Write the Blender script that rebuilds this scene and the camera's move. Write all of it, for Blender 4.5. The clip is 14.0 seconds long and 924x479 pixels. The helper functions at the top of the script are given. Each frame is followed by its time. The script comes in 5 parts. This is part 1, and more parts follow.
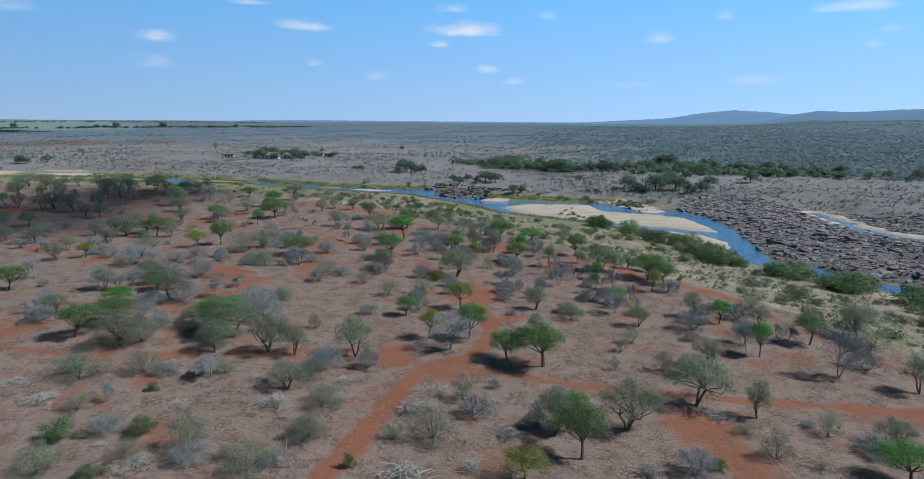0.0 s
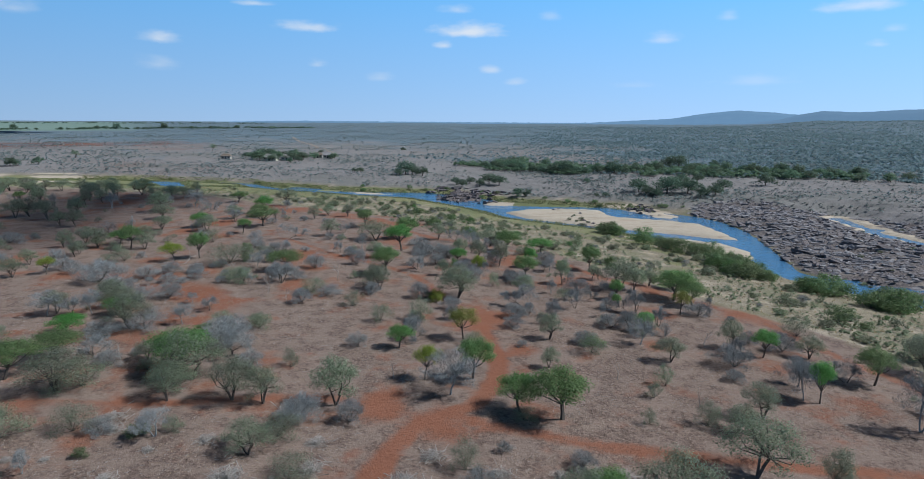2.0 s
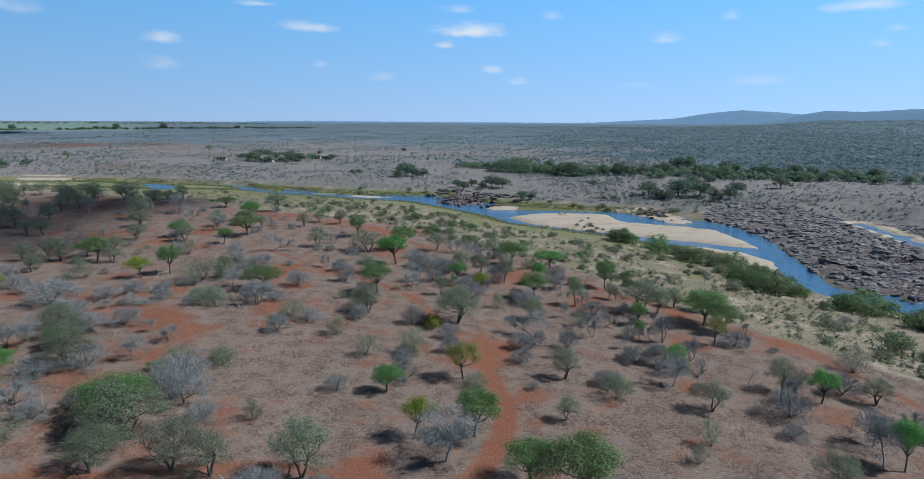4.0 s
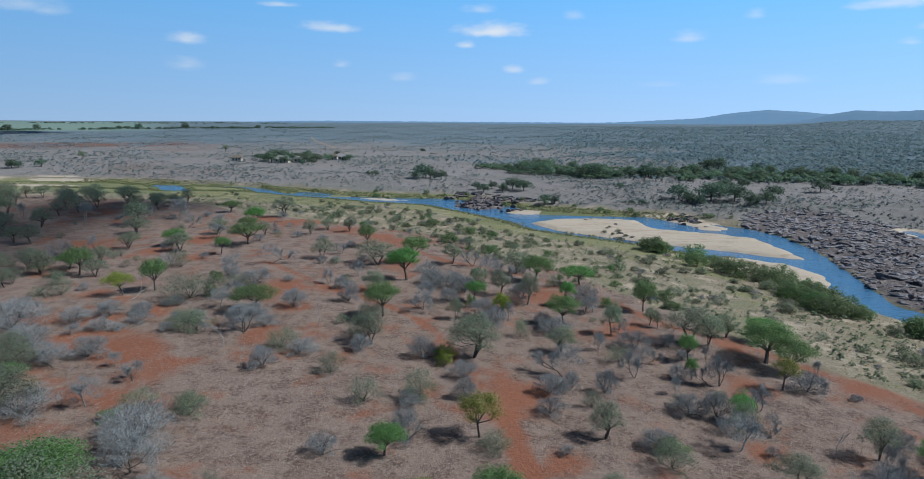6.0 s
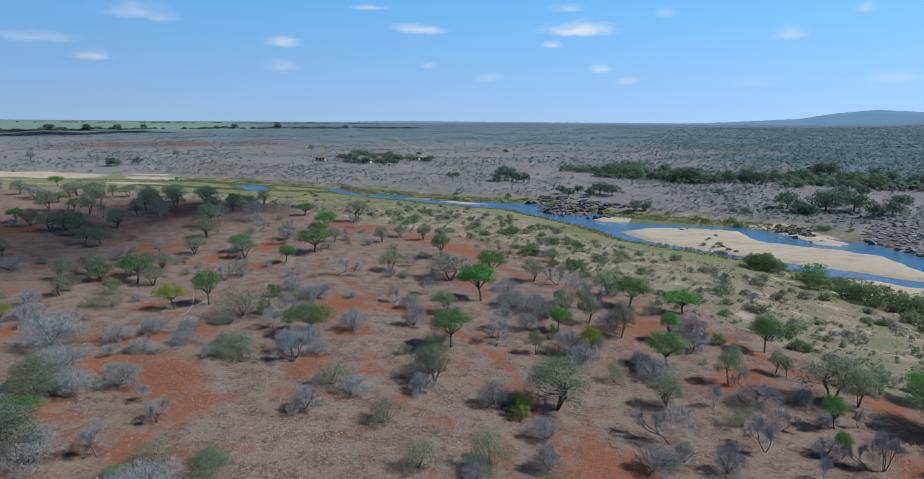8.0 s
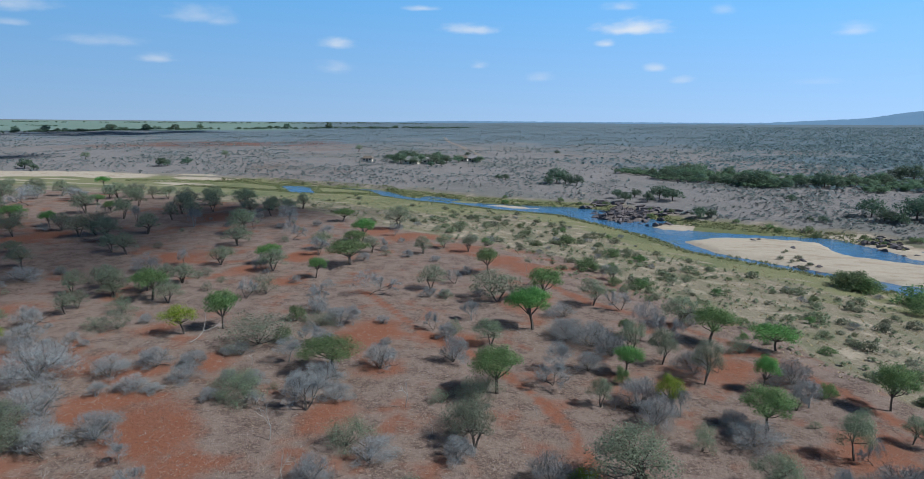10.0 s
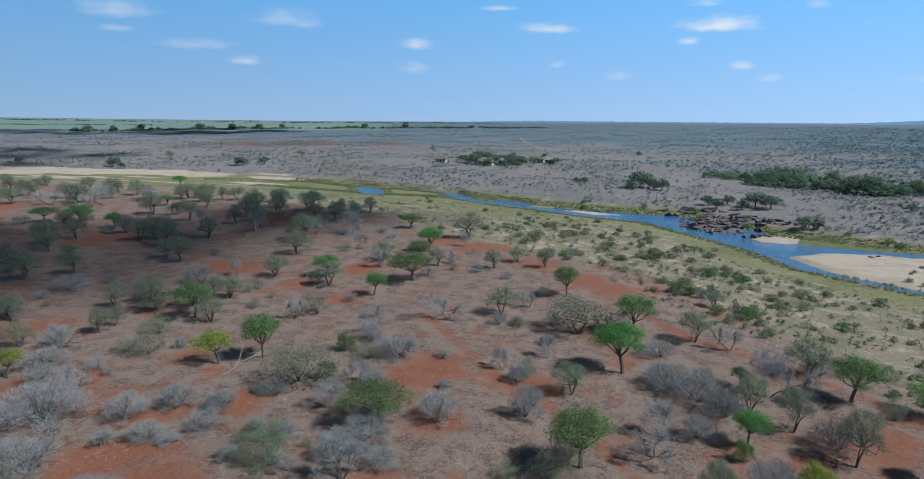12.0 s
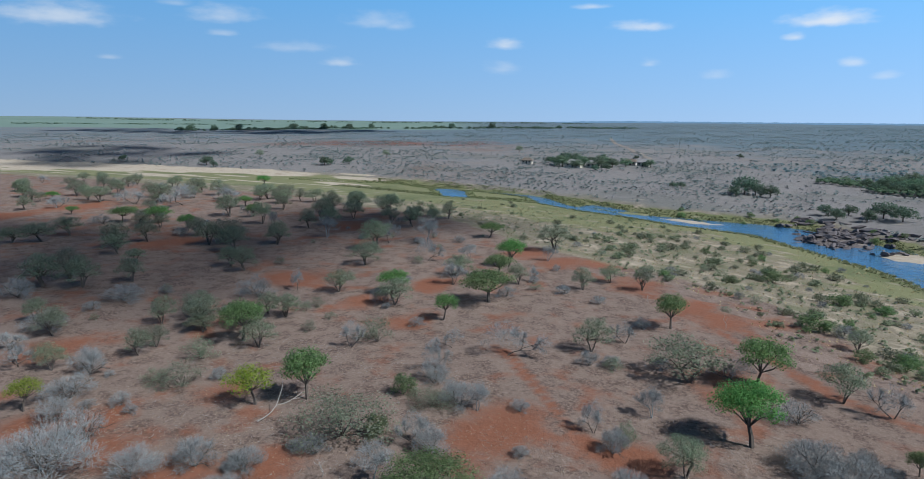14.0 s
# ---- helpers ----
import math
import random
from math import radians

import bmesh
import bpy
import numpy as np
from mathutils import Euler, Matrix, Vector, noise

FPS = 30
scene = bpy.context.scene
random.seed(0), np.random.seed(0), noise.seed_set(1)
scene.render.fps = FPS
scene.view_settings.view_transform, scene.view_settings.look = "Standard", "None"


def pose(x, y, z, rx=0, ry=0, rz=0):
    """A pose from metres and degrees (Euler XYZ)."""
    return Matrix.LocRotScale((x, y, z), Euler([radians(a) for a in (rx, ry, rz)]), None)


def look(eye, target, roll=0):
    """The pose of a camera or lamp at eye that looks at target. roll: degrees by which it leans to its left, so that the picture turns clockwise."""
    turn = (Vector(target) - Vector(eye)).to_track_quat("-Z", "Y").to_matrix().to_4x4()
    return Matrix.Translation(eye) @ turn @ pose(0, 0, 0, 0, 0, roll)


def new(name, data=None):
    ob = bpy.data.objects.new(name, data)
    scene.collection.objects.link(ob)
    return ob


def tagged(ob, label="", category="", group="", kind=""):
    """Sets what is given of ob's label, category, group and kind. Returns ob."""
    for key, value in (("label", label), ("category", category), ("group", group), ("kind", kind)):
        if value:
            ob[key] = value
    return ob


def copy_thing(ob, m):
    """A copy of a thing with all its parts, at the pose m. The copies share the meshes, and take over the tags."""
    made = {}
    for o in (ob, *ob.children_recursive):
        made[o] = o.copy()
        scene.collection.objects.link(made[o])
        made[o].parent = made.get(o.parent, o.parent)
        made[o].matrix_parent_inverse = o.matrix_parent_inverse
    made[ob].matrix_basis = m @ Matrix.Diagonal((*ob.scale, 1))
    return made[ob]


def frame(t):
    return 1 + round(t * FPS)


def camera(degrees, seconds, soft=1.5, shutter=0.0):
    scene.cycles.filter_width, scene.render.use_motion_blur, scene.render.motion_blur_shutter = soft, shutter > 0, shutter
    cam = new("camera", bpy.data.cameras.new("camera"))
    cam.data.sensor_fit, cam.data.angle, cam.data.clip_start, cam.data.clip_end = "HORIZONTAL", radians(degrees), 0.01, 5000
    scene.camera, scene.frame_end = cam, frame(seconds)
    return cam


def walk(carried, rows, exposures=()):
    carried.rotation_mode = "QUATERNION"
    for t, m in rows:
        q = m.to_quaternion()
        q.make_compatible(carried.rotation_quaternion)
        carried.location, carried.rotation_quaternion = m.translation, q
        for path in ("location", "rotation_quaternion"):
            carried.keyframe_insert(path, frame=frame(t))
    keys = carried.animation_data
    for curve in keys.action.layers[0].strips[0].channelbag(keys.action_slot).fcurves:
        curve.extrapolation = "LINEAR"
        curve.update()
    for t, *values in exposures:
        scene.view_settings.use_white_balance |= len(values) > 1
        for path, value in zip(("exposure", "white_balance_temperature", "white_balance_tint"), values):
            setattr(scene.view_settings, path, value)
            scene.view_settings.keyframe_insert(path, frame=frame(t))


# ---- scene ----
cam = camera(70.6, 14.0, soft=0.9)
# seconds, x, y, z, yaw to the left, pitch, roll
PATH = [
    (0, -0.00, -0.00, 27.00, 0.25, -10.37, 0.29),
    (0.5, -0.01, 3.31, 27.02, 0.30, -10.36, 0.26),
    (1, -0.00, 6.62, 27.04, 0.39, -10.35, 0.24),
    (1.5, 0.01, 9.89, 27.03, 0.44, -10.34, 0.24),
    (2, -0.01, 13.16, 27.02, 0.50, -10.32, 0.23),
    (2.5, 0.00, 16.43, 27.01, 0.54, -10.32, 0.21),
    (3, 0.06, 19.71, 27.01, 0.62, -10.31, 0.20),
    (5.3, 0.23, 35.13, 26.98, 1.00, -10.34, 0.16),
    (5.5, 0.23, 36.46, 26.97, 1.17, -10.34, 0.16),
    (6, 0.22, 39.79, 26.95, 2.47, -10.34, 0.19),
    (6.5, 0.16, 43.12, 26.93, 4.60, -10.33, 0.22),
    (7, 0.02, 46.45, 26.92, 6.99, -10.33, 0.24),
    (7.5, -0.25, 49.78, 26.92, 8.50, -10.33, 0.23),
    (8, -0.60, 53.12, 26.92, 9.75, -10.33, 0.23),
    (10.5, -3.84, 69.86, 26.90, 15.51, -10.36, 0.18),
    (11, -4.71, 73.07, 26.91, 17.22, -10.37, 0.20),
    (11.5, -5.66, 76.29, 26.93, 18.95, -10.39, 0.21),
    (12, -6.69, 79.53, 26.95, 20.65, -10.39, 0.22),
    (12.5, -7.82, 82.74, 26.95, 22.31, -10.39, 0.24),
    (13, -9.02, 85.94, 26.94, 23.88, -10.38, 0.27),
    (13.5, -10.26, 89.11, 26.91, 25.95, -10.40, 0.28),
    (14, -11.54, 92.28, 26.88, 28.17, -10.41, 0.27),
]
walk(cam, [(t, pose(x, y, z, 90 + p, 0, a) @ pose(0, 0, 0, 0, 0, r)) for t, x, y, z, a, p, r in PATH], exposures=((0, 0.01, 6100, 9), (8, 0.0, 6100, 9), (14, 0.03, 6100, 9)))

# ---- light: a clear sky with small fair-weather clouds, and a sun on the right ----
SUN = Vector((1.0, -0.05, 1.0)).normalized()
world = bpy.data.worlds.new("sky")
scene.world = world
world.use_nodes = True
wt = world.node_tree


def wnode(kind, **inputs):
    n = wt.nodes.new(kind)
    for key, v in inputs.items():
        n.inputs[int(key[1:])].default_value = v
    return n


def wmath(op, a, b=None):
    n = wt.nodes.new("ShaderNodeMath")
    n.operation = op
    for i, v in enumerate((a, b)):
        if v is None:
            continue
        if isinstance(v, (int, float)):
            n.inputs[i].default_value = v
        else:
            wt.links.new(v, n.inputs[i])
    return n.outputs[0]


sky = wt.nodes.new("ShaderNodeTexSky")
sky.sky_type, sky.sun_disc = "NISHITA", False
sky.sun_elevation, sky.sun_rotation = radians(45), radians(-93)
sky.altitude, sky.air_density, sky.dust_density, sky.ozone_density = 250, 0.8, 0.0, 5.0
coord = wt.nodes.new("ShaderNodeTexCoord")
split = wt.nodes.new("ShaderNodeSeparateXYZ")
wt.links.new(coord.outputs["Generated"], split.inputs[0])
azimuth = wmath("DEGREES", wmath("ARCTAN2", split.outputs[0], split.outputs[1]))
height = wmath("DEGREES", wmath("ARCSINE", split.outputs[2]))
flat = wt.nodes.new("ShaderNodeCombineXYZ")
wt.links.new(azimuth, flat.inputs[0])
wt.links.new(wmath("MULTIPLY", height, 2.6), flat.inputs[1])
puff = wt.nodes.new("ShaderNodeTexNoise")
puff.inputs["Scale"].default_value, puff.inputs["Detail"].default_value = 0.5, 4.0
puff.inputs["Roughness"].default_value = 0.5
wt.links.new(flat.outputs[0], puff.inputs["Vector"])
ragged = wmath("SUBTRACT", puff.outputs["Fac"], 0.5)


def cloud(az, el, wide, tall, strength):
    """A small cloud in the sky: where it stands, its half width and half height in degrees, and how dense it is."""
    u = wmath("DIVIDE", wmath("SUBTRACT", azimuth, az), wide * 1.25)
    v = wmath("DIVIDE", wmath("SUBTRACT", height, el), tall * 1.65)
    v = wmath("MAXIMUM", v, wmath("MULTIPLY", v, -1.9))  # flat below
    d = wmath("SQRT", wmath("ADD", wmath("MULTIPLY", u, u), wmath("MULTIPLY", v, v)))
    m = wmath("ADD", wmath("SUBTRACT", 1.0, d), wmath("MULTIPLY", ragged, 1.25))
    n = wt.nodes.new("ShaderNodeMapRange")
    n.interpolation_type = "SMOOTHSTEP"
    n.inputs[1].default_value, n.inputs[2].default_value, n.inputs[4].default_value = 0.0, 1.1, strength * 0.72
    wt.links.new(m, n.inputs[0])
    return n.outputs[0]


cover = None
for row in (
    (-33.7, 7.6, 1.4, 0.54, 0.35), (-24.7, 6.1, 1.4, 0.5, 0.7), (-13.6, 7.4, 2.4, 0.46, 0.8), (-24.7, 4.2, 1.6, 0.6, 0.3),
    (-12.7, 4.5, 0.8, 0.37, 0.4), (-1.0, 9.0, 1.5, 0.37, 0.5), (0.2, 7.3, 3.1, 0.66, 1.0), (-2.1, 6.2, 0.85, 0.33, 0.7),
    (1.9, 4.2, 1.0, 0.39, 0.55), (4.1, 3.2, 1.0, 0.34, 0.4), (-7.5, 3.5, 1.2, 0.48, 0.3), (6.8, 8.5, 1.0, 0.46, 0.3),
    (15.9, 6.5, 1.5, 0.5, 0.5), (20.8, 8.0, 0.8, 0.5, 0.35),
):
    c = cloud(*row)
    cover = c if cover is None else wmath("MAXIMUM", cover, c)
for row in (
    (29.7, 8.2, 2.7, 0.56, 0.7), (31.9, 6.5, 0.9, 0.32, 0.35), (31.0, 5.5, 0.7, 0.32, 0.4), (23.2, 3.1, 2.9, 0.44, 0.25),
    (-17.5, 9.1, 1.6, 0.27, 0.6), (13.8, 2.9, 2.1, 0.3, 0.15), (-59.0, 7.1, 4.2, 0.9, 0.65), (-47.7, 7.9, 2.9, 0.7, 0.5),
    (-47.6, 6.6, 1.3, 0.3, 0.4), (-35.4, 7.9, 2.7, 0.74, 0.4), (-38.4, 4.6, 1.6, 0.38, 0.5), (-42.1, 5.7, 2.9, 0.46, 0.3),
    (-55.8, 4.5, 1.0, 0.21, 0.3), (-50.9, 8.7, 1.3, 0.34, 0.3),
):
    cover = wmath("MAXIMUM", cover, cloud(*row))
blend = wt.nodes.new("ShaderNodeMix")
blend.data_type = "RGBA"
wt.links.new(cover, blend.inputs[0])
tone = wt.nodes.new("ShaderNodeMix")
tone.data_type, tone.blend_type = "RGBA", "MULTIPLY"
tone.inputs[0].default_value, tone.inputs[7].default_value = 1.0, (0.42, 0.43, 0.45, 1)
wt.links.new(sky.outputs[0], tone.inputs[6])
thin = wt.nodes.new("ShaderNodeMix")
thin.data_type = "RGBA"
low_down = wt.nodes.new("ShaderNodeMapRange")
low_down.interpolation_type = "SMOOTHSTEP"
low_down.inputs[1].default_value, low_down.inputs[2].default_value = 27.0, 11.0
low_down.inputs[4].default_value = 0.8
wt.links.new(height, low_down.inputs[0])
wt.links.new(low_down.outputs[0], thin.inputs[0])
glare = wt.nodes.new("ShaderNodeMapRange")
glare.inputs[1].default_value, glare.inputs[2].default_value = -0.9, 0.6
glare.inputs[3].default_value, glare.inputs[4].default_value = 0.86, 1.48
wt.links.new(split.outputs[0], glare.inputs[0])
veil = wt.nodes.new("ShaderNodeVectorMath")
veil.operation = "SCALE"
aloft = wt.nodes.new("ShaderNodeMix")
aloft.data_type = "RGBA"
aloft.inputs[6].default_value, aloft.inputs[7].default_value = (4.7, 6.95, 10.1, 1), (2.1, 6.1, 11.3, 1)
rising = wt.nodes.new("ShaderNodeMapRange")
rising.inputs[1].default_value, rising.inputs[2].default_value = -1.0, 11.0
wt.links.new(height, rising.inputs[0])
wt.links.new(rising.outputs[0], aloft.inputs[0])
wt.links.new(aloft.outputs[2], veil.inputs[0])
wt.links.new(glare.outputs[0], veil.inputs["Scale"])
wt.links.new(veil.outputs[0], thin.inputs[7])
wt.links.new(tone.outputs[2], thin.inputs[6])
wt.links.new(thin.outputs[2], blend.inputs[6])
blend.inputs[7].default_value = (11.2, 10.9, 10.4, 1)
wt.links.new(blend.outputs[2], wt.nodes["Background"].inputs[0])
wt.nodes["Background"].inputs[1].default_value = 0.079

sun = new("sun", bpy.data.lights.new("sun", "SUN"))
sun.data.energy, sun.data.angle, sun.data.color = 5.25, radians(0.5), (1.0, 0.97, 0.93)
sun.matrix_world = look(SUN * 100, (0, 0, 0))


# ---- materials ----
def material(name, rough=0.9):
    m = bpy.data.materials.new(name)
    m.use_nodes = True
    b = m.node_tree.nodes["Principled BSDF"]
    b.inputs["Roughness"].default_value = rough
    b.inputs["Specular IOR Level"].default_value = 0.25
    return m, m.node_tree, b


def noise_of(nt, scale, detail=5.0, rough=0.6, coords=None, stretch=None):
    n = nt.nodes.new("ShaderNodeTexNoise")
    n.inputs["Scale"].default_value, n.inputs["Detail"].default_value, n.inputs["Roughness"].default_value = scale, detail, rough
    if coords is None:
        coords = nt.nodes.new("ShaderNodeNewGeometry").outputs["Position"]
    if stretch:
        k = nt.nodes.new("ShaderNodeMapping")
        k.inputs["Scale"].default_value = stretch
        nt.links.new(coords, k.inputs[0])
        coords = k.outputs[0]
    nt.links.new(coords, n.inputs["Vector"])
    return n.outputs["Fac"]


def put_in(nt, socket, v):
    if isinstance(v, (int, float)):
        socket.default_value = v
    elif isinstance(v, tuple):
        socket.default_value = (*v, 1)
    else:
        nt.links.new(v, socket)


def mixed(nt, fac, a, b):
    n = nt.nodes.new("ShaderNodeMix")
    n.data_type = "RGBA"
    put_in(nt, n.inputs[0], fac)
    put_in(nt, n.inputs[6], a)
    put_in(nt, n.inputs[7], b)
    return n.outputs[2]


def stepped(nt, v, lo, hi, top=1.0):
    n = nt.nodes.new("ShaderNodeMapRange")
    n.interpolation_type = "SMOOTHSTEP"
    n.inputs[1].default_value, n.inputs[2].default_value, n.inputs[4].default_value = lo, hi, top
    nt.links.new(v, n.inputs[0])
    return n.outputs[0]


def sums(nt, op, a, b):
    n = nt.nodes.new("ShaderNodeMath")
    n.operation = op
    put_in(nt, n.inputs[0], a)
    put_in(nt, n.inputs[1], b)
    return n.outputs[0]


def bumped(nt, bsdf, v, strength, distance):
    n = nt.nodes.new("ShaderNodeBump")
    n.inputs["Strength"].default_value, n.inputs["Distance"].default_value = strength, distance
    nt.links.new(v, n.inputs["Height"])
    nt.links.new(n.outputs[0], bsdf.inputs["Normal"])


def leaf_material(name, low, high, lit=0.35):
    """Leaves: each one a little different, each plant a little different, some light coming through."""
    m, nt, b = material(name, 0.6)
    island = nt.nodes.new("ShaderNodeNewGeometry").outputs["Random Per Island"]
    plant = nt.nodes.new("ShaderNodeObjectInfo").outputs["Random"]
    c = mixed(nt, island, low, high)
    dry = nt.nodes.new("ShaderNodeHueSaturation")
    put_in(nt, dry.inputs["Hue"], sums(nt, "ADD", sums(nt, "MULTIPLY", plant, 0.05), 0.475))
    put_in(nt, dry.inputs["Saturation"], sums(nt, "ADD", sums(nt, "MULTIPLY", plant, 0.3), 0.85))
    put_in(nt, dry.inputs["Value"], sums(nt, "ADD", sums(nt, "MULTIPLY", plant, 0.35), 0.8))
    nt.links.new(c, dry.inputs["Color"])
    nt.links.new(dry.outputs[0], b.inputs["Base Color"])
    t = nt.nodes.new("ShaderNodeBsdfTranslucent")
    nt.links.new(dry.outputs[0], t.inputs["Color"])
    mix = nt.nodes.new("ShaderNodeMixShader")
    mix.inputs[0].default_value = lit
    nt.links.new(b.outputs[0], mix.inputs[1])
    nt.links.new(t.outputs[0], mix.inputs[2])
    nt.links.new(mix.outputs[0], nt.nodes["Material Output"].inputs[0])
    return m


def wood_material(name, low, high):
    m, nt, b = material(name, 0.92)
    n = noise_of(nt, 9.0, 4.0, 0.7)
    island = nt.nodes.new("ShaderNodeNewGeometry").outputs["Random Per Island"]
    plant = nt.nodes.new("ShaderNodeObjectInfo").outputs["Random"]
    c = mixed(nt, sums(nt, "MULTIPLY", sums(nt, "ADD", n, sums(nt, "ADD", island, plant)), 0.36), low, high)
    nt.links.new(c, b.inputs["Base Color"])
    bumped(nt, b, noise_of(nt, 30.0), 0.5, 0.02)
    return m


LEAF_GREEN = leaf_material("fresh_green_leaves", (0.095, 0.192, 0.065), (0.21, 0.355, 0.14), 0.6)
LEAF_OLIVE = leaf_material("olive_leaves", (0.155, 0.20, 0.135), (0.285, 0.33, 0.235), 0.6)
LEAF_YELLOW = leaf_material("yellow_green_leaves", (0.13, 0.19, 0.03), (0.26, 0.29, 0.06), 0.4)
LEAF_DARK = leaf_material("dark_green_leaves", (0.07, 0.125, 0.085), (0.145, 0.21, 0.145), 0.5)
# the next two are paled and blued: distance haze put into the leaf colour
LEAF_FAR_HAZE = leaf_material("bushveld_leaves", (0.150, 0.196, 0.194), (0.255, 0.298, 0.288), 0.6)
LEAF_WOOD_HAZE = leaf_material("woodland_leaves", (0.15, 0.232, 0.255), (0.215, 0.30, 0.32), 0.6)
LEAF_GROVE = leaf_material("grove_leaves", (0.105, 0.175, 0.115), (0.205, 0.29, 0.19), 0.6)
LEAF_BUSH = leaf_material("bush_leaves", (0.09, 0.155, 0.07), (0.195, 0.27, 0.125), 0.55)
LEAF_REED = leaf_material("reed_leaves", (0.15, 0.20, 0.085), (0.28, 0.33, 0.16), 0.55)
LEAF_FLAT = leaf_material("river_flat_leaves", (0.14, 0.17, 0.105), (0.25, 0.28, 0.19), 0.5)
BARK = wood_material("dark_bark", (0.05, 0.042, 0.036), (0.14, 0.12, 0.105))
TWIG = wood_material("grey_twigs", (0.125, 0.142, 0.146), (0.295, 0.32, 0.325))
SCRUB = wood_material("grey_scrub", (0.16, 0.168, 0.176), (0.27, 0.28, 0.288))
DEAD = wood_material("bleached_dead_wood", (0.21, 0.20, 0.185), (0.43, 0.41, 0.385))
STRAW = leaf_material("dry_grass", (0.22, 0.17, 0.11), (0.42, 0.34, 0.22), 0.2)


def ground_material():
    m, nt, b = material("savanna_ground", 0.95)
    b.inputs["Specular IOR Level"].default_value = 0.1
    one = nt.nodes.new("ShaderNodeAttribute")
    one.attribute_name = "cover_a"
    two = nt.nodes.new("ShaderNodeAttribute")
    two.attribute_name = "cover_b"
    sa, sb = nt.nodes.new("ShaderNodeSeparateColor"), nt.nodes.new("ShaderNodeSeparateColor")
    nt.links.new(one.outputs["Color"], sa.inputs[0])
    nt.links.new(two.outputs["Color"], sb.inputs[0])
    track, flood, sand = sa.outputs
    rock, beyond, lush = sb.outputs
    field, red = one.outputs["Alpha"], two.outputs["Alpha"]
    grain = noise_of(nt, 2.3, 8.0, 0.75)
    patch = noise_of(nt, 0.16, 6.0, 0.62)
    broad = noise_of(nt, 0.035, 5.0, 0.6)
    speck = noise_of(nt, 3.1, 4.0, 0.75)
    # the thorn plateau: brown litter over red soil
    litter = mixed(nt, stepped(nt, grain, 0.3, 0.72), (0.084, 0.062, 0.052), (0.216, 0.160, 0.134))
    litter = mixed(nt, stepped(nt, speck, 0.54, 0.64, 0.55), litter, (0.31, 0.262, 0.228))
    litter = mixed(nt, stepped(nt, speck, 0.45, 0.36, 0.65), litter, (0.040, 0.030, 0.025))
    soil = mixed(nt, grain, (0.140, 0.055, 0.032), (0.285, 0.124, 0.076))
    litter = mixed(nt, stepped(nt, noise_of(nt, 0.45, 5.0, 0.65), 0.40, 0.58, 0.6), litter, (0.240, 0.188, 0.160))
    bare = stepped(nt, sums(nt, "ADD", patch, sums(nt, "MULTIPLY", broad, 0.45)), 0.74, 0.92)
    plateau = mixed(nt, sums(nt, "MULTIPLY", bare, 0.75), litter, soil)
    edge = sums(nt, "ADD", sums(nt, "MAXIMUM", track, red), sums(nt, "MULTIPLY", sums(nt, "SUBTRACT", patch, 0.5), 1.2))
    edge = sums(nt, "ADD", edge, sums(nt, "MULTIPLY", sums(nt, "SUBTRACT", grain, 0.5), 0.7))
    plateau = mixed(nt, stepped(nt, edge, 0.22, 0.8, 0.9), plateau, soil)
    # the river flat: straw grass, sand and green tufts
    straw = mixed(nt, stepped(nt, grain, 0.3, 0.7), (0.130, 0.115, 0.082), (0.285, 0.250, 0.190))
    straw = mixed(nt, stepped(nt, patch, 0.47, 0.62, 0.7), straw, (0.135, 0.145, 0.085))
    straw = mixed(nt, stepped(nt, patch, 0.46, 0.34, 0.8), straw, (0.37, 0.325, 0.255))
    out = mixed(nt, stepped(nt, sums(nt, "ADD", flood, sums(nt, "MULTIPLY", sums(nt, "SUBTRACT", patch, 0.5), 0.8)), 0.25, 0.6), plateau, straw)
    # the plain beyond the river, its scrub colour cooled slightly for haze
    scrub = mixed(nt, noise_of(nt, 0.22, 7.0, 0.75), (0.142, 0.139, 0.140), (0.252, 0.240, 0.236))
    scrub = mixed(nt, stepped(nt, noise_of(nt, 0.012, 4.0, 0.6, None, (0.6, 1.6, 1.0)), 0.5, 0.66, 0.45), scrub, (0.110, 0.125, 0.110))
    scrub = mixed(nt, stepped(nt, noise_of(nt, 0.006, 4.0, 0.6), 0.55, 0.7, 0.4), scrub, (0.176, 0.088, 0.057))
    scrub = mixed(nt, stepped(nt, noise_of(nt, 0.5, 3.0, 0.7), 0.53, 0.64, 0.45), scrub, (0.110, 0.120, 0.108))
    out = mixed(nt, beyond, out, scrub)
    out = mixed(nt, sums(nt, "MULTIPLY", red, beyond), out, mixed(nt, patch, (0.112, 0.053, 0.035), (0.190, 0.091, 0.064)))
    # woodland floor and thick scrub, with distance haze put into the blue base colour
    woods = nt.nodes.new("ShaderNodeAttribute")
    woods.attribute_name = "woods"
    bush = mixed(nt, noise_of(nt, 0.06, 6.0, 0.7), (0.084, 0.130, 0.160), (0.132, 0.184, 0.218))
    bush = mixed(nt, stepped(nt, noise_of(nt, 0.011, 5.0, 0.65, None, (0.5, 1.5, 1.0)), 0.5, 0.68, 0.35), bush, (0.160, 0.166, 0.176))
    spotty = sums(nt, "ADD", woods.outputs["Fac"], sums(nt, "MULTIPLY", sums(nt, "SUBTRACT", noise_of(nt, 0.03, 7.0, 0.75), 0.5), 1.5))
